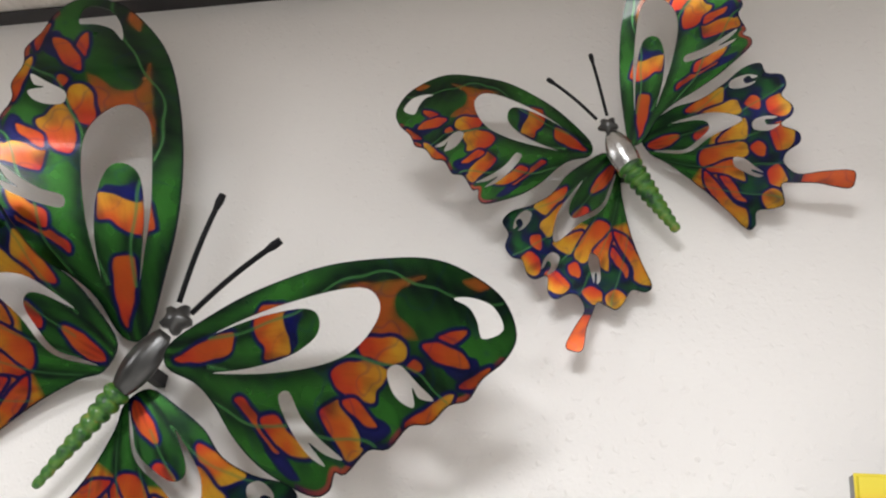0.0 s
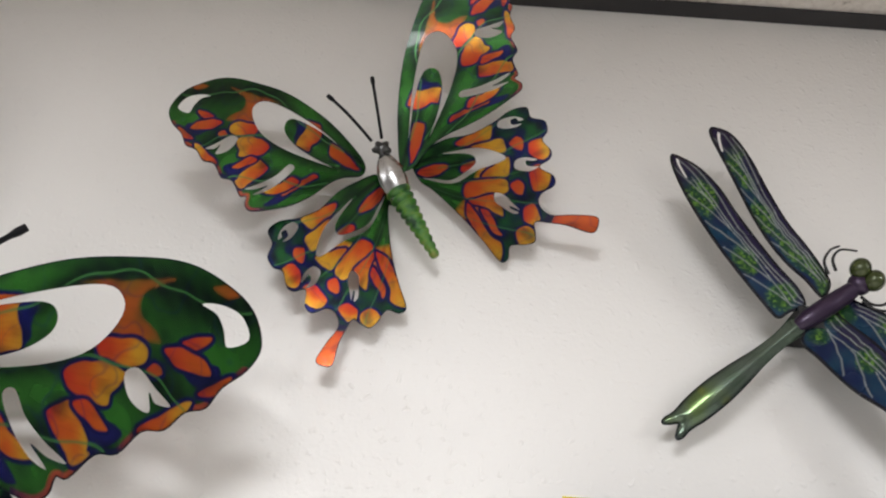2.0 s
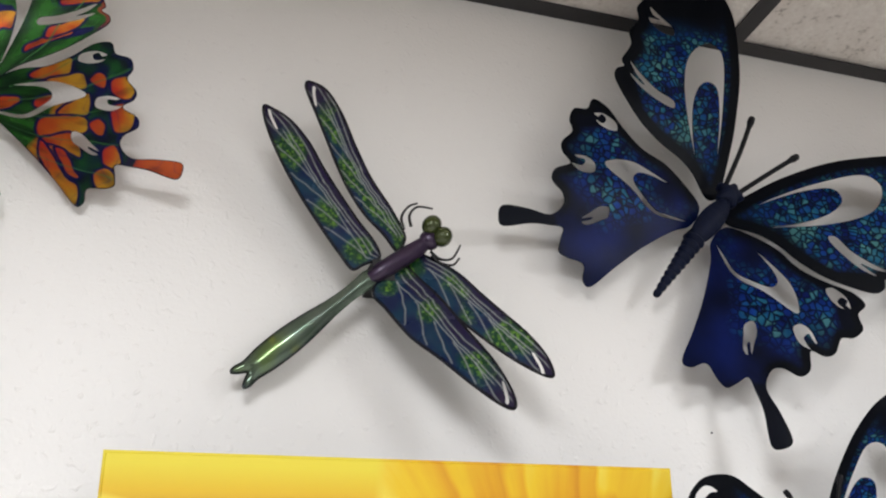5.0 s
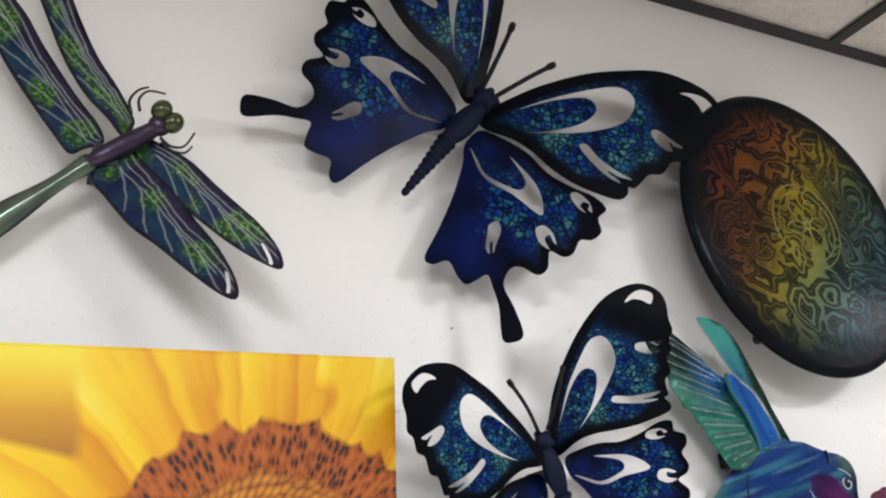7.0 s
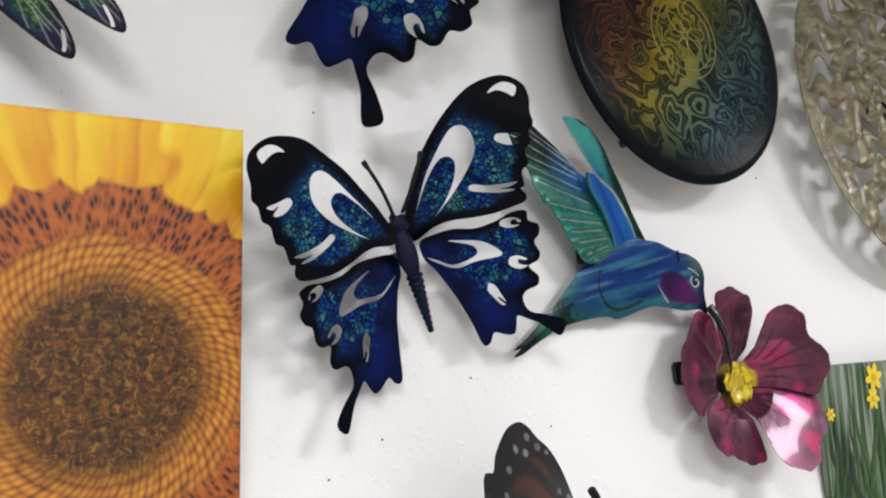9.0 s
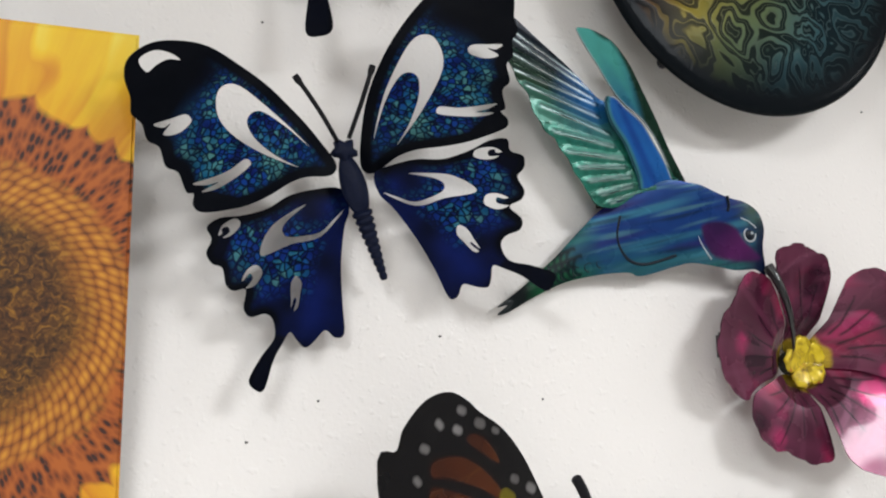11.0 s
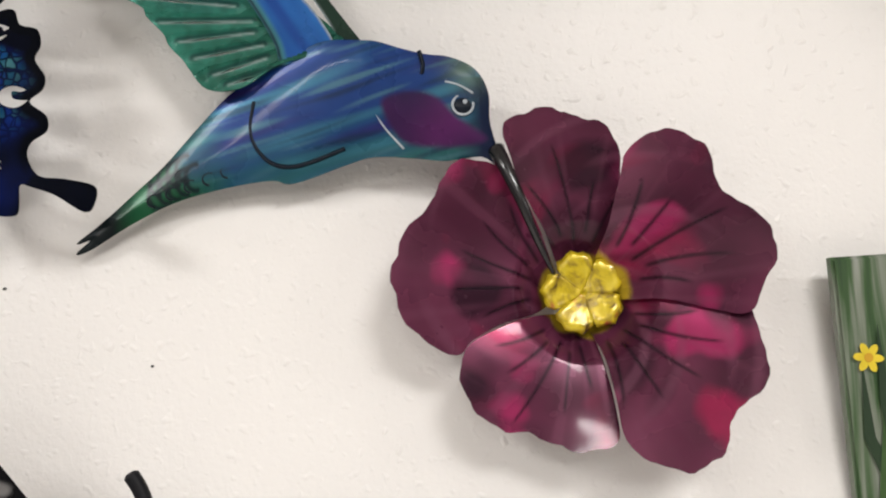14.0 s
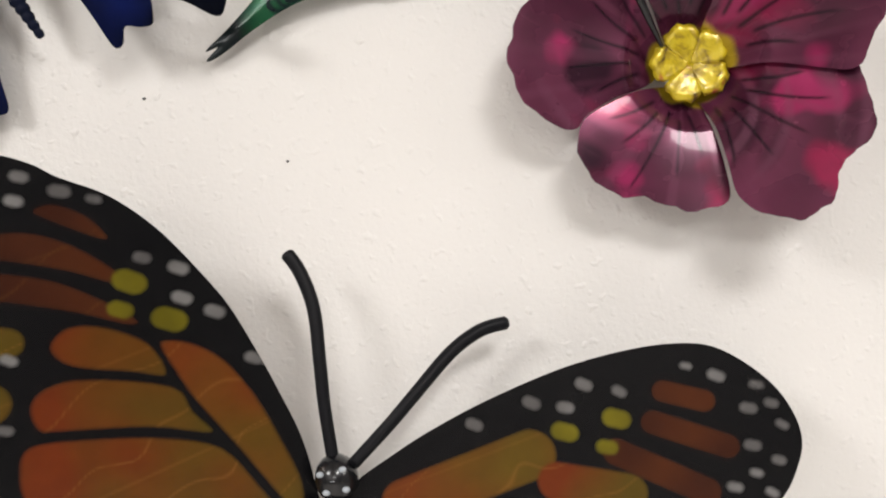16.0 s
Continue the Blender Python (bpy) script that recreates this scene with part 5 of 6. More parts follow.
# ---- hummingbird ----
ob = thing("metal_hummingbird", "H", "blue green painted metal hummingbird feeding on a flower", "wall ornament")
o = spline(BIRD_BODY, steps=4)
v, f = sheet(o, step=0.0013)
lo, hi = o.min(0), o.max(0)
s, h = (v[:, 0] - lo[0]) / (hi[0] - lo[0]), (v[:, 1] - lo[1]) / (hi[1] - lo[1])
n = np.array([noise.noise((x * 9 + y * 3, y * 95 - x * 22, 3.0)) for x, y in v])
n2 = waves(v, 25, 8.0)
edge = far_from(v, o)
up = np.clip((h - (0.25 + 0.35 * s)) / 0.5 + 0.5, 0, 1)
n3 = np.array([noise.noise((x * 14 + y * 5, y * 190 - x * 46, 6.0)) for x, y in v])
col = blend((0.022, 0.15, 0.15), (0.010, 0.055, 0.25), up * 1.5 - 0.25 + 0.8 * n)
col = blend(col, (0.030, 0.022, 0.16), np.clip(n * 2.2 - 0.25, 0, 1) * (up > 0.5))
col = blend(col, (0.05, 0.24, 0.38), np.clip(-n * 2.6 - 0.2, 0, 1) * 0.85)
col = blend(col, (0.10, 0.27, 0.33), np.clip(n3 * 3.0 - 0.75, 0, 1) * 0.7)
col = blend(col, (0.006, 0.025, 0.07), np.clip(-n3 * 3.0 - 0.8, 0, 1) * 0.7)
col = blend(col, (0.012, 0.13, 0.04), np.clip((0.36 - s) / 0.14 + n2, 0, 1) * 0.9)
col = blend(col, (0.006, 0.012, 0.014), np.clip((0.15 - s) / 0.06, 0, 1))
col = blend(col, (0.006, 0.016, 0.06), np.clip((s - 0.9) / 0.06, 0, 1) * (h < 0.75))
col = blend(col, (0.10, 0.17, 0.11), np.exp(-(((s - 0.93) / 0.05) ** 2 + ((h - 0.80) / 0.12) ** 2)) * 0.8)
th = spline(BIRD_THROAT, steps=4)
col = blend(col, blend((0.035, 0.010, 0.075), (0.12, 0.018, 0.13), 0.4 + n2), inside(v, th) * np.clip(far_from(v, th) / 0.004, 0, 1))
for k in range(9):
    x, z = lo[0] + (0.2 + 0.022 * (k % 5)) * (hi[0] - lo[0]), lo[1] + (0.28 + 0.07 * (k // 5) + 0.02 * (k % 5)) * (hi[1] - lo[1])
    d = np.abs(np.hypot(v[:, 0] - x, (v[:, 1] - z) * 0.8) - 0.007)
    col = blend(col, (0.002, 0.010, 0.016), np.exp(-(d / 0.0017) ** 2) * (v[:, 0] < x + 0.002))
bulge = 0.0025 * (1 - np.exp(-edge / 0.010))
mid_z = v[:, 1].mean()


def bird_front(x, z):
    """Depth of the bird's sheet: it leans forward, more so towards the head."""
    q = (x - lo[0]) / (hi[0] - lo[0])
    return -0.010 - 0.031 * q - 0.20 * (z - mid_z) * np.clip(q * 1.8 - 0.25, 0, 1)


painted("body", np.c_[v[:, 0], bird_front(v[:, 0], v[:, 1]) - bulge, v[:, 1]], f, col, BIRD_MAT, ob, flat=v)


def raised(points, r, mat, name, lift):
    bm = bmesh.new()
    s = spline([(x, bird_front(x, z) - lift, z) for x, y, z in points], closed=False)
    tube(bm, s, r, 6)
    return link(name, bm, mat, ob, smooth=True)


for name, line, mat in (("brow_line", BIRD_BROW, WHITE_MARK), ("brow_line", BIRD_BROW2, WHITE_MARK), ("cheek_line", BIRD_CHEEK, WHITE_MARK), ("wing_crease", BIRD_LINE, DARK_MARK), ("nape_line", BIRD_NAPE, DARK_MARK)):
    raised(line, 0.0008 if mat is WHITE_MARK else 0.0015, mat, name, 0.0030)
for k in range(9):
    x, z = (2.132 + 0.0125 * k, 1.7065 + 0.0042 * k) if k < 5 else (2.151 + 0.0125 * (k - 5), 1.7225 + 0.0050 * (k - 5))
    raised([(x + 0.0050 * math.cos(q), 0, z + 0.0042 * math.sin(q)) for q in np.linspace(1.2, 4.6, 7)], 0.0007, DARK_MARK, "scale_mark", 0.0026)
ex, ez = BIRD_EYE[0]
bm = bmesh.new()
ey = float(bird_front(ex, ez)) - 0.0022
ball(bm, (ex, ey, ez), (0.0065, 0.003, 0.0065))
eye = link("eye", bm, DARK_MARK, ob, smooth=True)
bm = bmesh.new()
ring = [(ex + 0.0068 * math.cos(q), ey - 0.0015, ez + 0.0068 * math.sin(q)) for q in np.linspace(0.6, 6.5, 22)]
tube(bm, ring, 0.0009, 6)
link("eye_ring", bm, WHITE_MARK, eye, smooth=True)
# the eye's highlight, modelled as a small white bead
bm = bmesh.new()
ball(bm, (ex + 0.0015, ey - 0.0030, ez + 0.0015), (0.0016, 0.001, 0.0016))
link("glint", bm, WHITE_MARK, eye)
bm = bmesh.new()
s = spline(BIRD_BEAK, closed=False)
tube(bm, s, np.linspace(0.0058, 0.0014, len(s)), 12)
link("beak", bm, BLACK_GLOSS, ob, smooth=True)
# wing: a fan of flight feathers, a leading feather, a covert
o = spline(BIRD_FAN, steps=4)
slits = []
for x0, z0, x1, z1 in BIRD_QUILLS:
    a, d = np.array((x0, z0)), np.array((x1 - x0, z1 - z0))
    side = np.array((-d[1], d[0])) / np.hypot(*d)
    slits.append(np.array([a + d * 0.10, a + d * 0.35 + side * 0.0007, a + d * 0.82, a + d * 0.35 - side * 0.0007]))
slits = [q for q in slits if inside(q, o).all()]
v, f = sheet(o, slits, 0.0013)
root = np.array(BIRD_FAN[7]) * 0.35 + np.array(BIRD_FAN[9]) * 0.65
quills = np.array(BIRD_QUILLS)
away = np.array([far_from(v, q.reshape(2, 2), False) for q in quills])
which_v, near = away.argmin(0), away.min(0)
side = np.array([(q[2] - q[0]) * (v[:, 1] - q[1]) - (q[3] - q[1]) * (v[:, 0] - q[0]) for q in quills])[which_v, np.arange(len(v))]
n = waves(v, 18, 11.0)
fibre = waves(v, 160, 3.0)
hub = np.hypot(*(v - quills[3][2:]).T)
upper = np.clip((4.6 - which_v) / 1.0, 0, 1)
col = blend((0.026, 0.23, 0.165), (0.009, 0.10, 0.065), 0.4 + 1.3 * n + 0.6 * fibre)
col = blend(col, blend((0.006, 0.045, 0.018), (0.004, 0.010, 0.022), (3.2 - which_v) / 3 + 0.6 * n), upper)
col = blend(col, (0.012, 0.14, 0.40), np.clip(1.15 - hub / 0.045, 0, 1) * np.clip((6.5 - which_v) / 3, 0, 1))
# mint band over the middle feathers: lamp glare put into the paint colour
col = blend(col, (0.16, 0.42, 0.34), np.exp(-((which_v - 4.7) / 0.6) ** 2) * np.clip(hub / 0.08, 0, 1) * 0.8)
col = blend(col, (0.38, 0.48, 0.48), np.exp(-(near / 0.0007) ** 2) * (far_from(v, o) > 0.001) * 0.85)
# slit shadow along one flank of each quill, put into the colour
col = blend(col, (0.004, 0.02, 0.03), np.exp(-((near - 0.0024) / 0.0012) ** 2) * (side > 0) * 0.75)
d = np.hypot(*(v - root).T)
pos = np.c_[v[:, 0], -0.034 - 0.05 * d - 0.0004 * np.cos(np.clip(near / 0.008, 0, 1) * math.pi), v[:, 1]]
twist = np.array([-0.16, -0.12, -0.20, -0.08, 0.03, 0.0, 0.10, 0.05, 0.14, 0.09, 0.16, 0.12])[which_v]
pos[:, 1] -= 0.2 * twist * near * np.sign(side)
which = which_v[f[:, 0]]
for k in np.unique(which):
    part_f = f[which == k]
    if len(part_f) < 20:
        continue
    used, back = np.unique(part_f, return_inverse=True)
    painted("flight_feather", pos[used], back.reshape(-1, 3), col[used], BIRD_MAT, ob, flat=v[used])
for name, pts, y0 in (("leading_feather", BIRD_LEAD, -0.0415), ("covert", BIRD_COVERT, -0.045)):
    o = spline(pts, steps=4)
    v, f = sheet(o, step=0.0013)
    d = np.hypot(*(v - root).T)
    n = np.array([noise.noise((x * 90 + y * 60, x * 14, 2.0)) for x, y in v])
    if name == "covert":
        col = blend((0.010, 0.080, 0.38), (0.018, 0.18, 0.58), 0.5 + n)
        col = blend(col, (0.06, 0.27, 0.32), (0.0065 - far_from(v, o[36:64], False)) / 0.003)
        col = blend(col, (0.004, 0.012, 0.03), np.exp(-((far_from(v, o[36:64], False) - 0.0012) / 0.0012) ** 2))
        col = blend(col, (0.45, 0.52, 0.55), (0.0018 - far_from(v, o[2:26], False)) / 0.0010 * 0.8)
    else:
        # light teal tip: paint and a highlight's sheen share one colour
        col = blend((0.010, 0.10, 0.26), (0.07, 0.40, 0.36), (d - 0.075) / 0.06 + 0.4 * n)
        dark = far_from(v, o[8:42], False)
        col = blend(col, (0.006, 0.035, 0.020), (0.004 + 0.011 * np.clip((0.15 - d) / 0.08, 0, 1) + 0.004 * n - dark) / 0.004)
        col = blend(col, (0.42, 0.50, 0.52), (0.0014 - far_from(v, o[44:76], False)) / 0.0010 * 0.7)
    painted(name, np.c_[v[:, 0], y0 + 0.010 - 0.20 * (v[:, 1] - 1.80), v[:, 1]], f, col, BIRD_MAT, ob, flat=v)
for x, z in ((np.array(BIRD_BODY[19])), (np.array(BIRD_BODY[24]))):
    bm = bmesh.new()
    box(bm, x - 0.01, x + 0.01, -0.02, 0, z - 0.012, z + 0.004) if x > 2.25 else box(bm, x - 0.01, x + 0.01, -0.014, 0, z - 0.004, z + 0.012)
    link("hanger", bm, STAND_MAT, ob)

# ---- flower ----
mx, my, mz = FLOWER_MID[0]
my -= 0.003
ob = thing("metal_flower", "P", "wine red painted metal flower with yellow centre", "wall ornament")
for k, pts in enumerate((PETAL_0, PETAL_1, PETAL_2, PETAL_3, PETAL_4)):
    if k == 4:
        pts = [(x, -0.026 + 0.5 * (y + 0.026), z) for x, y, z in pts]
    flat, plane = from_three(pts)
    o = spline(flat, steps=5)
    away = o - (mx, mz)
    reach = np.hypot(*away.T)
    t = np.arange(len(o)) / len(o) * 2 * math.pi
    o = o + away / reach[:, None] * (np.clip(reach / 0.1 - 0.55, 0, 1) * (0.0017 * np.sin(11 * t + k) + 0.0007 * np.sin(23 * t + 2 * k)))[:, None]
    v, f = sheet(o, step=0.0013)
    q = v - (mx, mz)
    rad, ang = np.hypot(*q.T), np.arctan2(q[:, 1], q[:, 0])
    mid = flat.mean(0) - (mx, mz)
    rel = (ang - math.atan2(mid[1], mid[0]) + math.pi) % (2 * math.pi) - math.pi
    n = np.array([noise.noise((a * 2.2, r * 16, 5.0 + k)) for a, r in zip(rel, rad)])
    wash = np.array([noise.noise((a * 1.1 + 3 * k, r * 34, 9.0)) for a, r in zip(rel, rad)])
    cross = np.array([noise.noise((a * 0.7 + 5 * k, r * 90 + a * 3, 4.0)) for a, r in zip(rel, rad)])
    ray = np.array([noise.noise((a * 11, r * 7, 2.0 + k)) for a, r in zip(rel, rad)])
    col = blend((0.075, 0.014, 0.036), (0.165, 0.034, 0.078), 0.45 + 1.1 * wash + 0.4 * n)
    col = blend(col, (0.34, 0.014, 0.075), np.clip(waves(v, 21, 13.0 + k) * 3.4 + 0.8 * cross - 0.35, 0, 1) * 0.85)
    col = blend(col, (0.46, 0.030, 0.14), np.clip(waves(v, 26, 31.0 + k) * 4.5 + cross - 1.15, 0, 1) * 0.8)
    col = blend(col, (0.022, 0.006, 0.016), np.clip(-waves(v, 19, 41.0 + k) * 4.0 + 0.7 * cross - 0.75, 0, 1) * 0.85)
    col = blend(col, (0.26, 0.085, 0.15), np.clip(cross * 2.6 - 0.45, 0, 1) * 0.45)
    col = blend(col, (0.22, 0.060, 0.115), np.clip(ray * 2.4 - 0.5, 0, 1) * 0.35)
    for j in range(5):
        bent = (j - 2) * 0.17 + (j - 2) * (rad - 0.03) * 2.6 + 4.6 * (1 if k % 2 else -1) * np.maximum(rad - 0.03, 0) ** 1.5
        w = 0.0014 * np.clip(1.3 - rad / 0.13, 0.45, 1)
        col = blend(col, (0.012, 0.003, 0.010), np.exp(-((rel - bent) * rad / w) ** 2) * np.clip((rad - 0.034 - 0.005 * (j % 2)) / 0.003, 0, 1) * np.clip((0.098 - 0.011 * abs(j - 2) - 0.006 * ((j + k) % 3) - rad) / 0.006, 0, 1) * 0.95)
    col = blend(col, (0.58, 0.40, 0.03), np.clip((0.030 + 0.004 * n - rad) / 0.003, 0, 1))
    y = np.c_[v, np.ones(len(v))] @ plane - 0.9 * (rel * rad) ** 2 - 0.0016 * np.sin(rel * 5 + k) * rad / 0.1 - 0.0011 * np.sin(rad * 60 + k) + 0.022 * np.clip(1.3 - rad / 0.036, 0, 1)
    painted("petal", np.c_[v[:, 0], y, v[:, 1]], f, col, FLOWER_MAT, ob, flat=v)
YELLOW, tree, bsdf = nodes("yellow_enamel")
tone = ramp(tree, noise_of(tree, 90, 5, None, 1.2), [(0.33, (0.10, 0.055, 0.008)), (0.42, (0.34, 0.23, 0.012)), (0.55, (0.62, 0.46, 0.016)), (0.75, (0.72, 0.58, 0.05))])
tree.links.new(mixed(tree, ramp(tree, noise_of(tree, 48, 2), [(0.60, (0, 0, 0)), (0.66, (1, 1, 1))]), tone, (0.40, 0.03, 0.03)), bsdf.inputs["Base Color"])
bsdf.inputs["Roughness"].default_value, bsdf.inputs["Metallic"].default_value = 0.28, 0.15
bsdf.inputs["Coat Weight"].default_value = 0.3
bump(tree, bsdf, noise_of(tree, 110, 3), 0.35, 0.002)
centre = None
for k in range(5):
    q0 = 0.55 + k * 2 * math.pi / 5
    bm = bmesh.new()
    rows = []
    for r in np.linspace(0.0, 1.0, 9):
        row = []
        for c in np.linspace(-1, 1, 9):
            wide = math.pi / 5 * (1.03 - 0.10 * max(0, r - 0.7) / 0.3)
            reach = r * (0.0275 - 0.0045 * c * c + 0.0012 * math.sin(9 * c + k))
            # the lobe rises to a lip, folds along its middle and leans inward at the seam
            y = my - 0.0045 - 0.0050 * r ** 2.2 + 0.0010 * abs(c) * r - 0.0005 * math.sin(7 * c + 2 * k) * r * r + (0.003 if r > 0.95 else 0)
            row.append(bm.verts.new((mx + reach * math.cos(q0 + c * wide), y, mz + reach * math.sin(q0 + c * wide))))
        rows.append(row)
    for a, c in zip(rows, rows[1:]):
        for i in range(8):
            bm.faces.new((a[i], a[i + 1], c[i + 1], c[i]))
    bmesh.ops.remove_doubles(bm, verts=bm.verts[:], dist=1e-6)
    bmesh.ops.recalc_face_normals(bm, faces=bm.faces)
    lobe = link("centre" if centre is None else "lobe", bm, YELLOW, ob if centre is None else centre, "shiny yellow folded flower centre" if centre is None else "", True)
    centre = centre or lobe
    so = lobe.modifiers.new("thickness", "SOLIDIFY")
    so.thickness = 0.0012
bm = bmesh.new()
tube(bm, [(mx, 0, mz), (mx, my, mz)], 0.012, 14)
link("stem_post", bm, STAND_MAT, ob)
bm = bmesh.new()
cx, cy, cz = CLIP_AT[0]
box(bm, cx - 0.007, cx + 0.012, -0.012, 0, cz - 0.014, cz + 0.014)
bmesh.ops.bevel(bm, geom=bm.edges[:], offset=0.003, segments=2, affect="EDGES")
tube(bm, [(cx - 0.004, -0.014, cz - 0.012), (cx + 0.004, -0.016, cz + 0.012)], 0.0025, 8)
link("hanger", bm, BLACK_GLOSS, ob)

# ---- round dish ----
DX, DZ, DR = 2.357, 2.070, 0.195
SWIRL = swirl_enamel(DX, DZ)
ob = thing("round_dish", "O", "round dark metal dish with marbled orange yellow teal swirls", "wall ornament")


def lathe(profile, steps, cx, cz):
    bm = bmesh.new()
    rings = []
    for r, y in profile:
        rings.append([bm.verts.new((cx + r * math.cos(q), y, cz + r * math.sin(q))) for q in np.linspace(0, 2 * math.pi, steps, endpoint=False)])
    for a, b in zip(rings, rings[1:]):
        for k in range(steps):
            bm.faces.new((a[k], a[(k + 1) % steps], b[(k + 1) % steps], b[k]))
    bm.faces.new(rings[0])
    bm.faces.new(rings[-1])
    bmesh.ops.recalc_face_normals(bm, faces=bm.faces)
    return bm


prof = [(r, -0.063 - 0.007 * math.cos(math.pi * r / 0.38)) for r in np.linspace(0.004, 0.190, 26)]
link("plate", lathe(prof + [(0.1940, -0.0605), (DR, -0.057), (0.193, -0.054), (0.15, -0.052), (0.01, -0.050)], 96, DX, DZ), SWIRL, ob, smooth=True)
GOLD = plain("dull_gold_line", (0.24, 0.21, 0.04), 0.35, 0.5)
for k in range(6):
    q = k * math.pi / 3 + 0.2
    ring = []
    for t in np.linspace(0, 2 * math.pi, 24):
        a, c = 0.021 + 0.017 * math.cos(t), 0.0085 * math.sin(t)
        ring.append((DX + a * math.cos(q) - c * math.sin(q), -0.0704, DZ + a * math.sin(q) + c * math.cos(q)))
    bm = bmesh.new()
    tube(bm, ring, 0.0009, 6)
    link("rosette_petal", bm, GOLD, ob, smooth=True)
for r in (0.006, 0.048, 0.058):
    bm = bmesh.new()
    tube(bm, [(DX + r * math.cos(t), -0.0704 + 0.02 * r, DZ + r * math.sin(t)) for t in np.linspace(0, 2 * math.pi, 40)], 0.0008, 6)
    link("rosette_ring", bm, GOLD, ob, smooth=True)
bm = bmesh.new()
tube(bm, [(DX, 0, DZ), (DX, -0.051, DZ)], 0.03, 20)
for fx, fy, fz in FOOT_AT:
    foot = bmesh.new()
    tube(foot, [(fx + 0.012, -0.042, fz + 0.009), (fx + 0.012, -0.057, fz + 0.009)], 0.006, 12)
    link("rubber_foot", foot, BLACK_MATTE, ob, smooth=True)
link("hanger", bm, STAND_MAT, ob)

# ---- shredded round ornament ----
SX, SZ, SR = 2.873, 2.050, 0.272
CAMO_B = plain("rust_brown_enamel", (0.20, 0.12, 0.06), 0.32, 0.4, 0.4, 35, 0.3)


def camo_enamel(cx, cz):
    mat, tree, bsdf = nodes("camo_enamel")
    dx, dz, r, a = polar(tree, cx, cz)
    coords = tree.nodes.new("ShaderNodeTexCoord").outputs["Object"]
    f = noise_of(tree, 22, 4, coords, 0.8)
    rays = noise_of(tree, 1.0, 3, joined(tree, maths(tree, "MULTIPLY", a, 12.0), maths(tree, "MULTIPLY", r, 14.0)), 0.5)
    tone = maths(tree, "MULTIPLY_ADD", rays, 0.5, maths(tree, "MULTIPLY", f, 0.5))
    tree.links.new(ramp(tree, tone, [(0.34, (0.045, 0.036, 0.020)), (0.44, (0.13, 0.11, 0.055)), (0.52, (0.22, 0.20, 0.12)), (0.60, (0.13, 0.085, 0.050)), (0.70, (0.36, 0.35, 0.32))]), bsdf.inputs["Base Color"])
    bsdf.inputs["Roughness"].default_value, bsdf.inputs["Metallic"].default_value = 0.36, 0.4
    bump(tree, bsdf, tone, 0.6, 0.01)
    return mat


ob = thing("round_wavy_ornament", "S", "round olive brown metal ornament with wavy flame-shaped cut-outs", "wall ornament")
rng = random.Random(11)
slits = []
for r0, r1, count, fat in ((0.050, 0.105, 14, 0.0075), (0.108, 0.172, 18, 0.0115), (0.178, 0.256, 23, 0.0150)):
    for k in range(count):
        q0 = (k + 0.5 * (count % 3) + rng.uniform(-0.15, 0.15)) * 2 * math.pi / count
        swing, ph = rng.uniform(0.10, 0.20) * 0.15 / r1, rng.uniform(0, 6)
        left, right = [], []
        for t in np.linspace(0, 1, 9):
            r = r0 + (r1 - r0) * (t + rng.uniform(-0.01, 0.01))
            q = q0 + swing * math.sin(2.4 * math.pi * t + ph * 0.2) + 0.25 * t * 0.15 / r1
            w = fat * max(0.06, math.sin(math.pi * min(0.98, 0.06 + 0.92 * t ** 0.8))) * rng.uniform(0.85, 1.1)
            left.append((r * math.cos(q) - w * math.sin(q), r * math.sin(q) + w * math.cos(q)))
            right.append((r * math.cos(q) + w * math.sin(q), r * math.sin(q) - w * math.cos(q)))
        slits.append(spline(left + right[::-1], steps=2))
o = np.array([(SR * math.cos(q), SR * math.sin(q)) for q in np.linspace(0, 2 * math.pi, 160, endpoint=False)])
v, f = sheet(o, slits, 0.0035)
rad = np.hypot(*v.T)
rim = np.min([far_from(v, q) for q in slits], 0)
ripple = np.array([noise.noise((x * 34, y * 34, 3.0)) for x, y in v])
y = -0.058 - 0.006 * np.cos(math.pi * rad / 0.54) + 0.0045 * ripple * np.clip((SR - rad) / 0.02, 0, 1) + 0.004 * np.exp(-rim / 0.003)
painted("plate", np.c_[v[:, 0] + SX, y, v[:, 1] + SZ], f, np.full((len(v), 3), 0.2), camo_enamel(SX, SZ), ob, "olive and brown plate cut into wavy flames", flat=v)
bm = bmesh.new()
ball(bm, (SX, -0.07, SZ), (0.03, 0.012, 0.03))
link("hub", bm, CAMO_B, ob, smooth=True)
bm = bmesh.new()
tube(bm, [(SX, 0, SZ), (SX, -0.062, SZ)], 0.016, 16)
link("hanger", bm, STAND_MAT, ob)

# ---- prints ----
def panel(bm, x0, x1, z0, z1, y_front, deep, r=0.004):
    """A block with rounded front edges."""
    box(bm, x0, x1, y_front, y_front + deep, z0, z1)
    edges = [e for e in bm.edges if sum(abs(v.co.y - y_front) < 1e-6 for v in e.verts) == 2]
    bmesh.ops.bevel(bm, geom=edges, offset=r, segments=3, affect="EDGES")


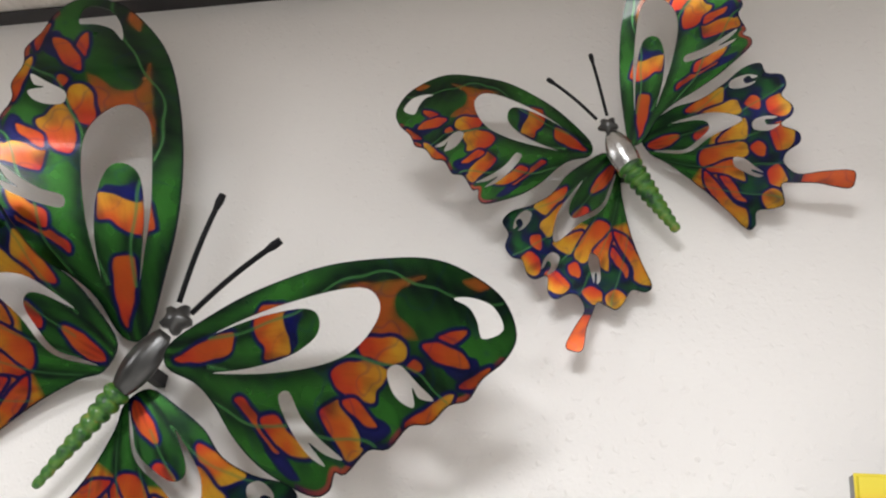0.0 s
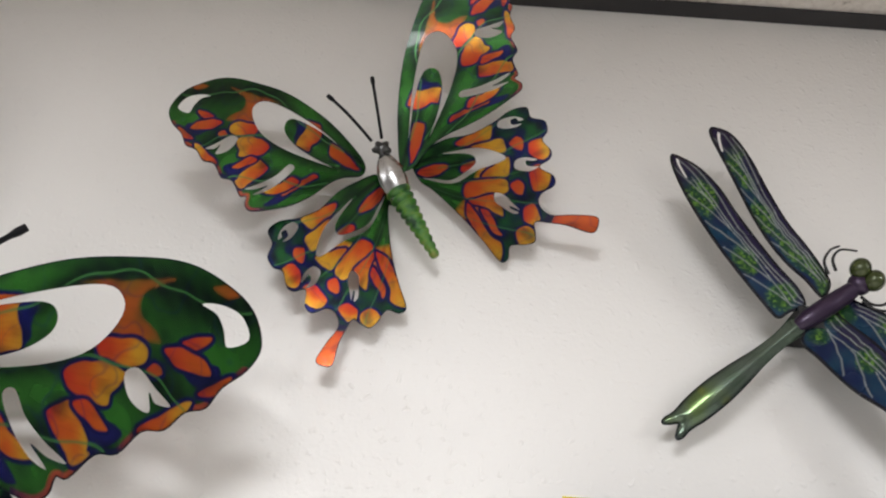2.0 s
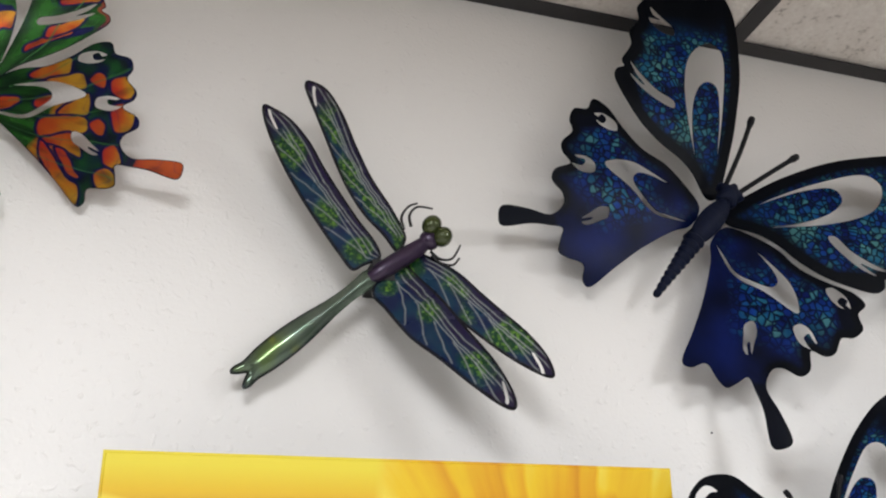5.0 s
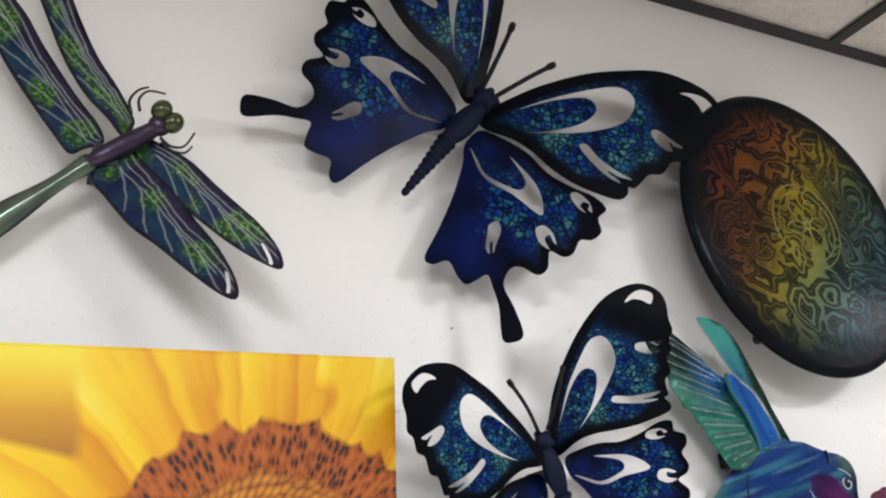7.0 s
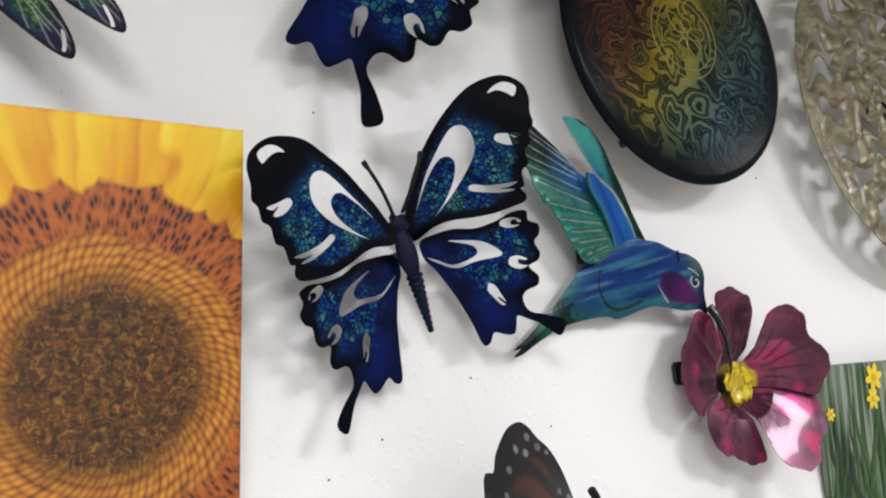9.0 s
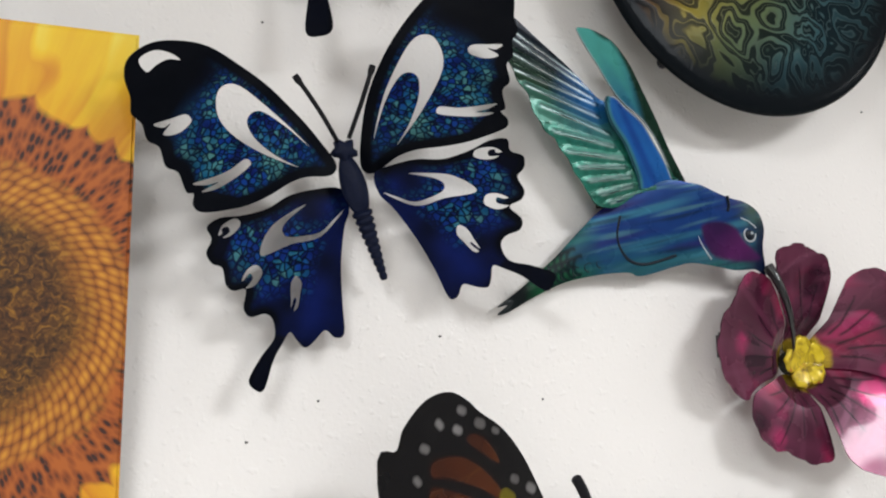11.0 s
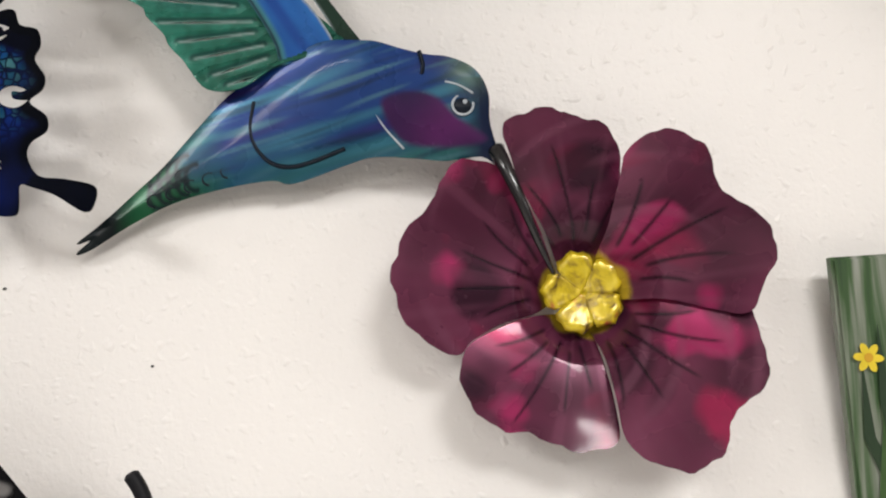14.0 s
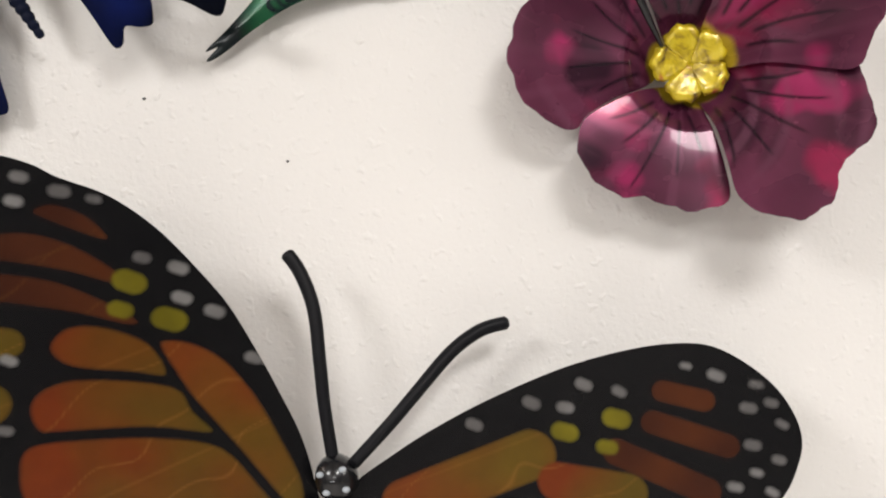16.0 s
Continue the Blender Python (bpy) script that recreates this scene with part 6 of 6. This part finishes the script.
ob = thing("sunflower_print", "sun", "glossy sunflower photograph print on a panel, leaning forward", "wall print")
bm = bmesh.new()
panel(bm, 1.304, 1.761, 1.475, 1.872, -0.078, 0.004, 0.0025)
lean = Matrix.Translation((0, -0.078, 1.872)) @ Matrix.Rotation(radians(8.5), 4, "X") @ Matrix.Translation((0, 0.078, -1.872))
bmesh.ops.transform(bm, matrix=lean, verts=bm.verts)
link("picture", bm, sunflower_print(1.653, 1.664), ob)
bm = bmesh.new()
box(bm, 1.3045, 1.7605, -0.0738, -0.055, 1.4755, 1.8715)
bmesh.ops.transform(bm, matrix=lean, verts=bm.verts)
link("backing", bm, plain("grey_aluminium", (0.20, 0.205, 0.20), 0.45, 0.5, scale=90), ob, "grey aluminium folded sides of the print")
bm = bmesh.new()
box(bm, 1.36, 1.70, -0.048, 0.0, 1.80, 1.825)
link("hanging_rail", bm, plain("grey_back_rail", (0.22, 0.22, 0.22), 0.6), ob)

ob = thing("daffodil_print", "daf", "daffodil photograph print on a wrapped panel", "wall print")
turn = pose(2.575, -0.0268, 1.645, 5.0, -1.0, 0)
bm = bmesh.new()
panel(bm, 0, 0.30, -0.23, 0, 0.0, 0.008, 0.002)
pic = link("picture", bm, daffodil_print(), ob)
pic.matrix_basis = turn
STALK = plain("stalk_green_ink", (0.035, 0.085, 0.02), 0.5, scale=30)
STALK2 = plain("dark_green_ink", (0.012, 0.035, 0.012), 0.5, scale=30)
PETAL = plain("daffodil_yellow_ink", (0.72, 0.55, 0.03), 0.5, scale=40)
CUP = plain("daffodil_orange_ink", (0.62, 0.34, 0.02), 0.5, scale=40)
rng = random.Random(21)
for k in range(44):
    x, lean, top = rng.uniform(0.004, 0.295), rng.uniform(-0.05, 0.05), rng.uniform(-0.16, -0.03)
    w = rng.uniform(0.0025, 0.0075)
    bm = bmesh.new()
    low = min(max(x - lean, 0.006), 0.294)
    x = min(max(x, 0.006), 0.294)
    vs = [bm.verts.new(p) for p in ((low - w, -0.0012, -0.226), (low + w, -0.0012, -0.226), (x + w * 0.5, -0.0012, top - 0.05), (x, -0.0012, top), (x - w * 0.5, -0.0012, top - 0.05))]
    bm.faces.new(vs)
    o = link("printed_stalk", bm, STALK if k % 3 else STALK2, ob)
    o.matrix_basis = turn @ pose(0, -0.00002 * k, 0)
for cx, cz, size, tilt in ((0.125, -0.022, 0.021, 0.2), (0.118, -0.052, 0.016, 1.0), (0.016, -0.066, 0.010, 0.9), (0.19, -0.04, 0.019, 0.6), (0.25, -0.07, 0.017, 0.3)):
    flower = None
    for k in range(6):
        q = tilt + k * math.pi / 3
        bm = bmesh.new()
        vs = []
        for t in np.linspace(0, 2 * math.pi, 12, endpoint=False):
            a, c = size * (0.55 + 0.45 * math.cos(t)), size * 0.26 * math.sin(t)
            vs.append(bm.verts.new((cx + a * math.cos(q) - c * math.sin(q), -0.0022 - 0.00004 * k, cz + a * math.sin(q) + c * math.cos(q))))
        bm.faces.new(vs)
        o = link("printed_petal", bm, PETAL, ob)
        o.matrix_basis = turn
    bm = bmesh.new()
    bm.faces.new([bm.verts.new((cx + size * 0.3 * math.cos(t), -0.0027, cz + size * 0.3 * math.sin(t))) for t in np.linspace(0, 2 * math.pi, 14, endpoint=False)])
    o = link("printed_cup", bm, CUP, ob)
    o.matrix_basis = turn
bm = bmesh.new()
box(bm, 2.62, 2.80, -0.019, 0, 1.60, 1.62)
link("hanging_rail", bm, STAND_MAT, ob)
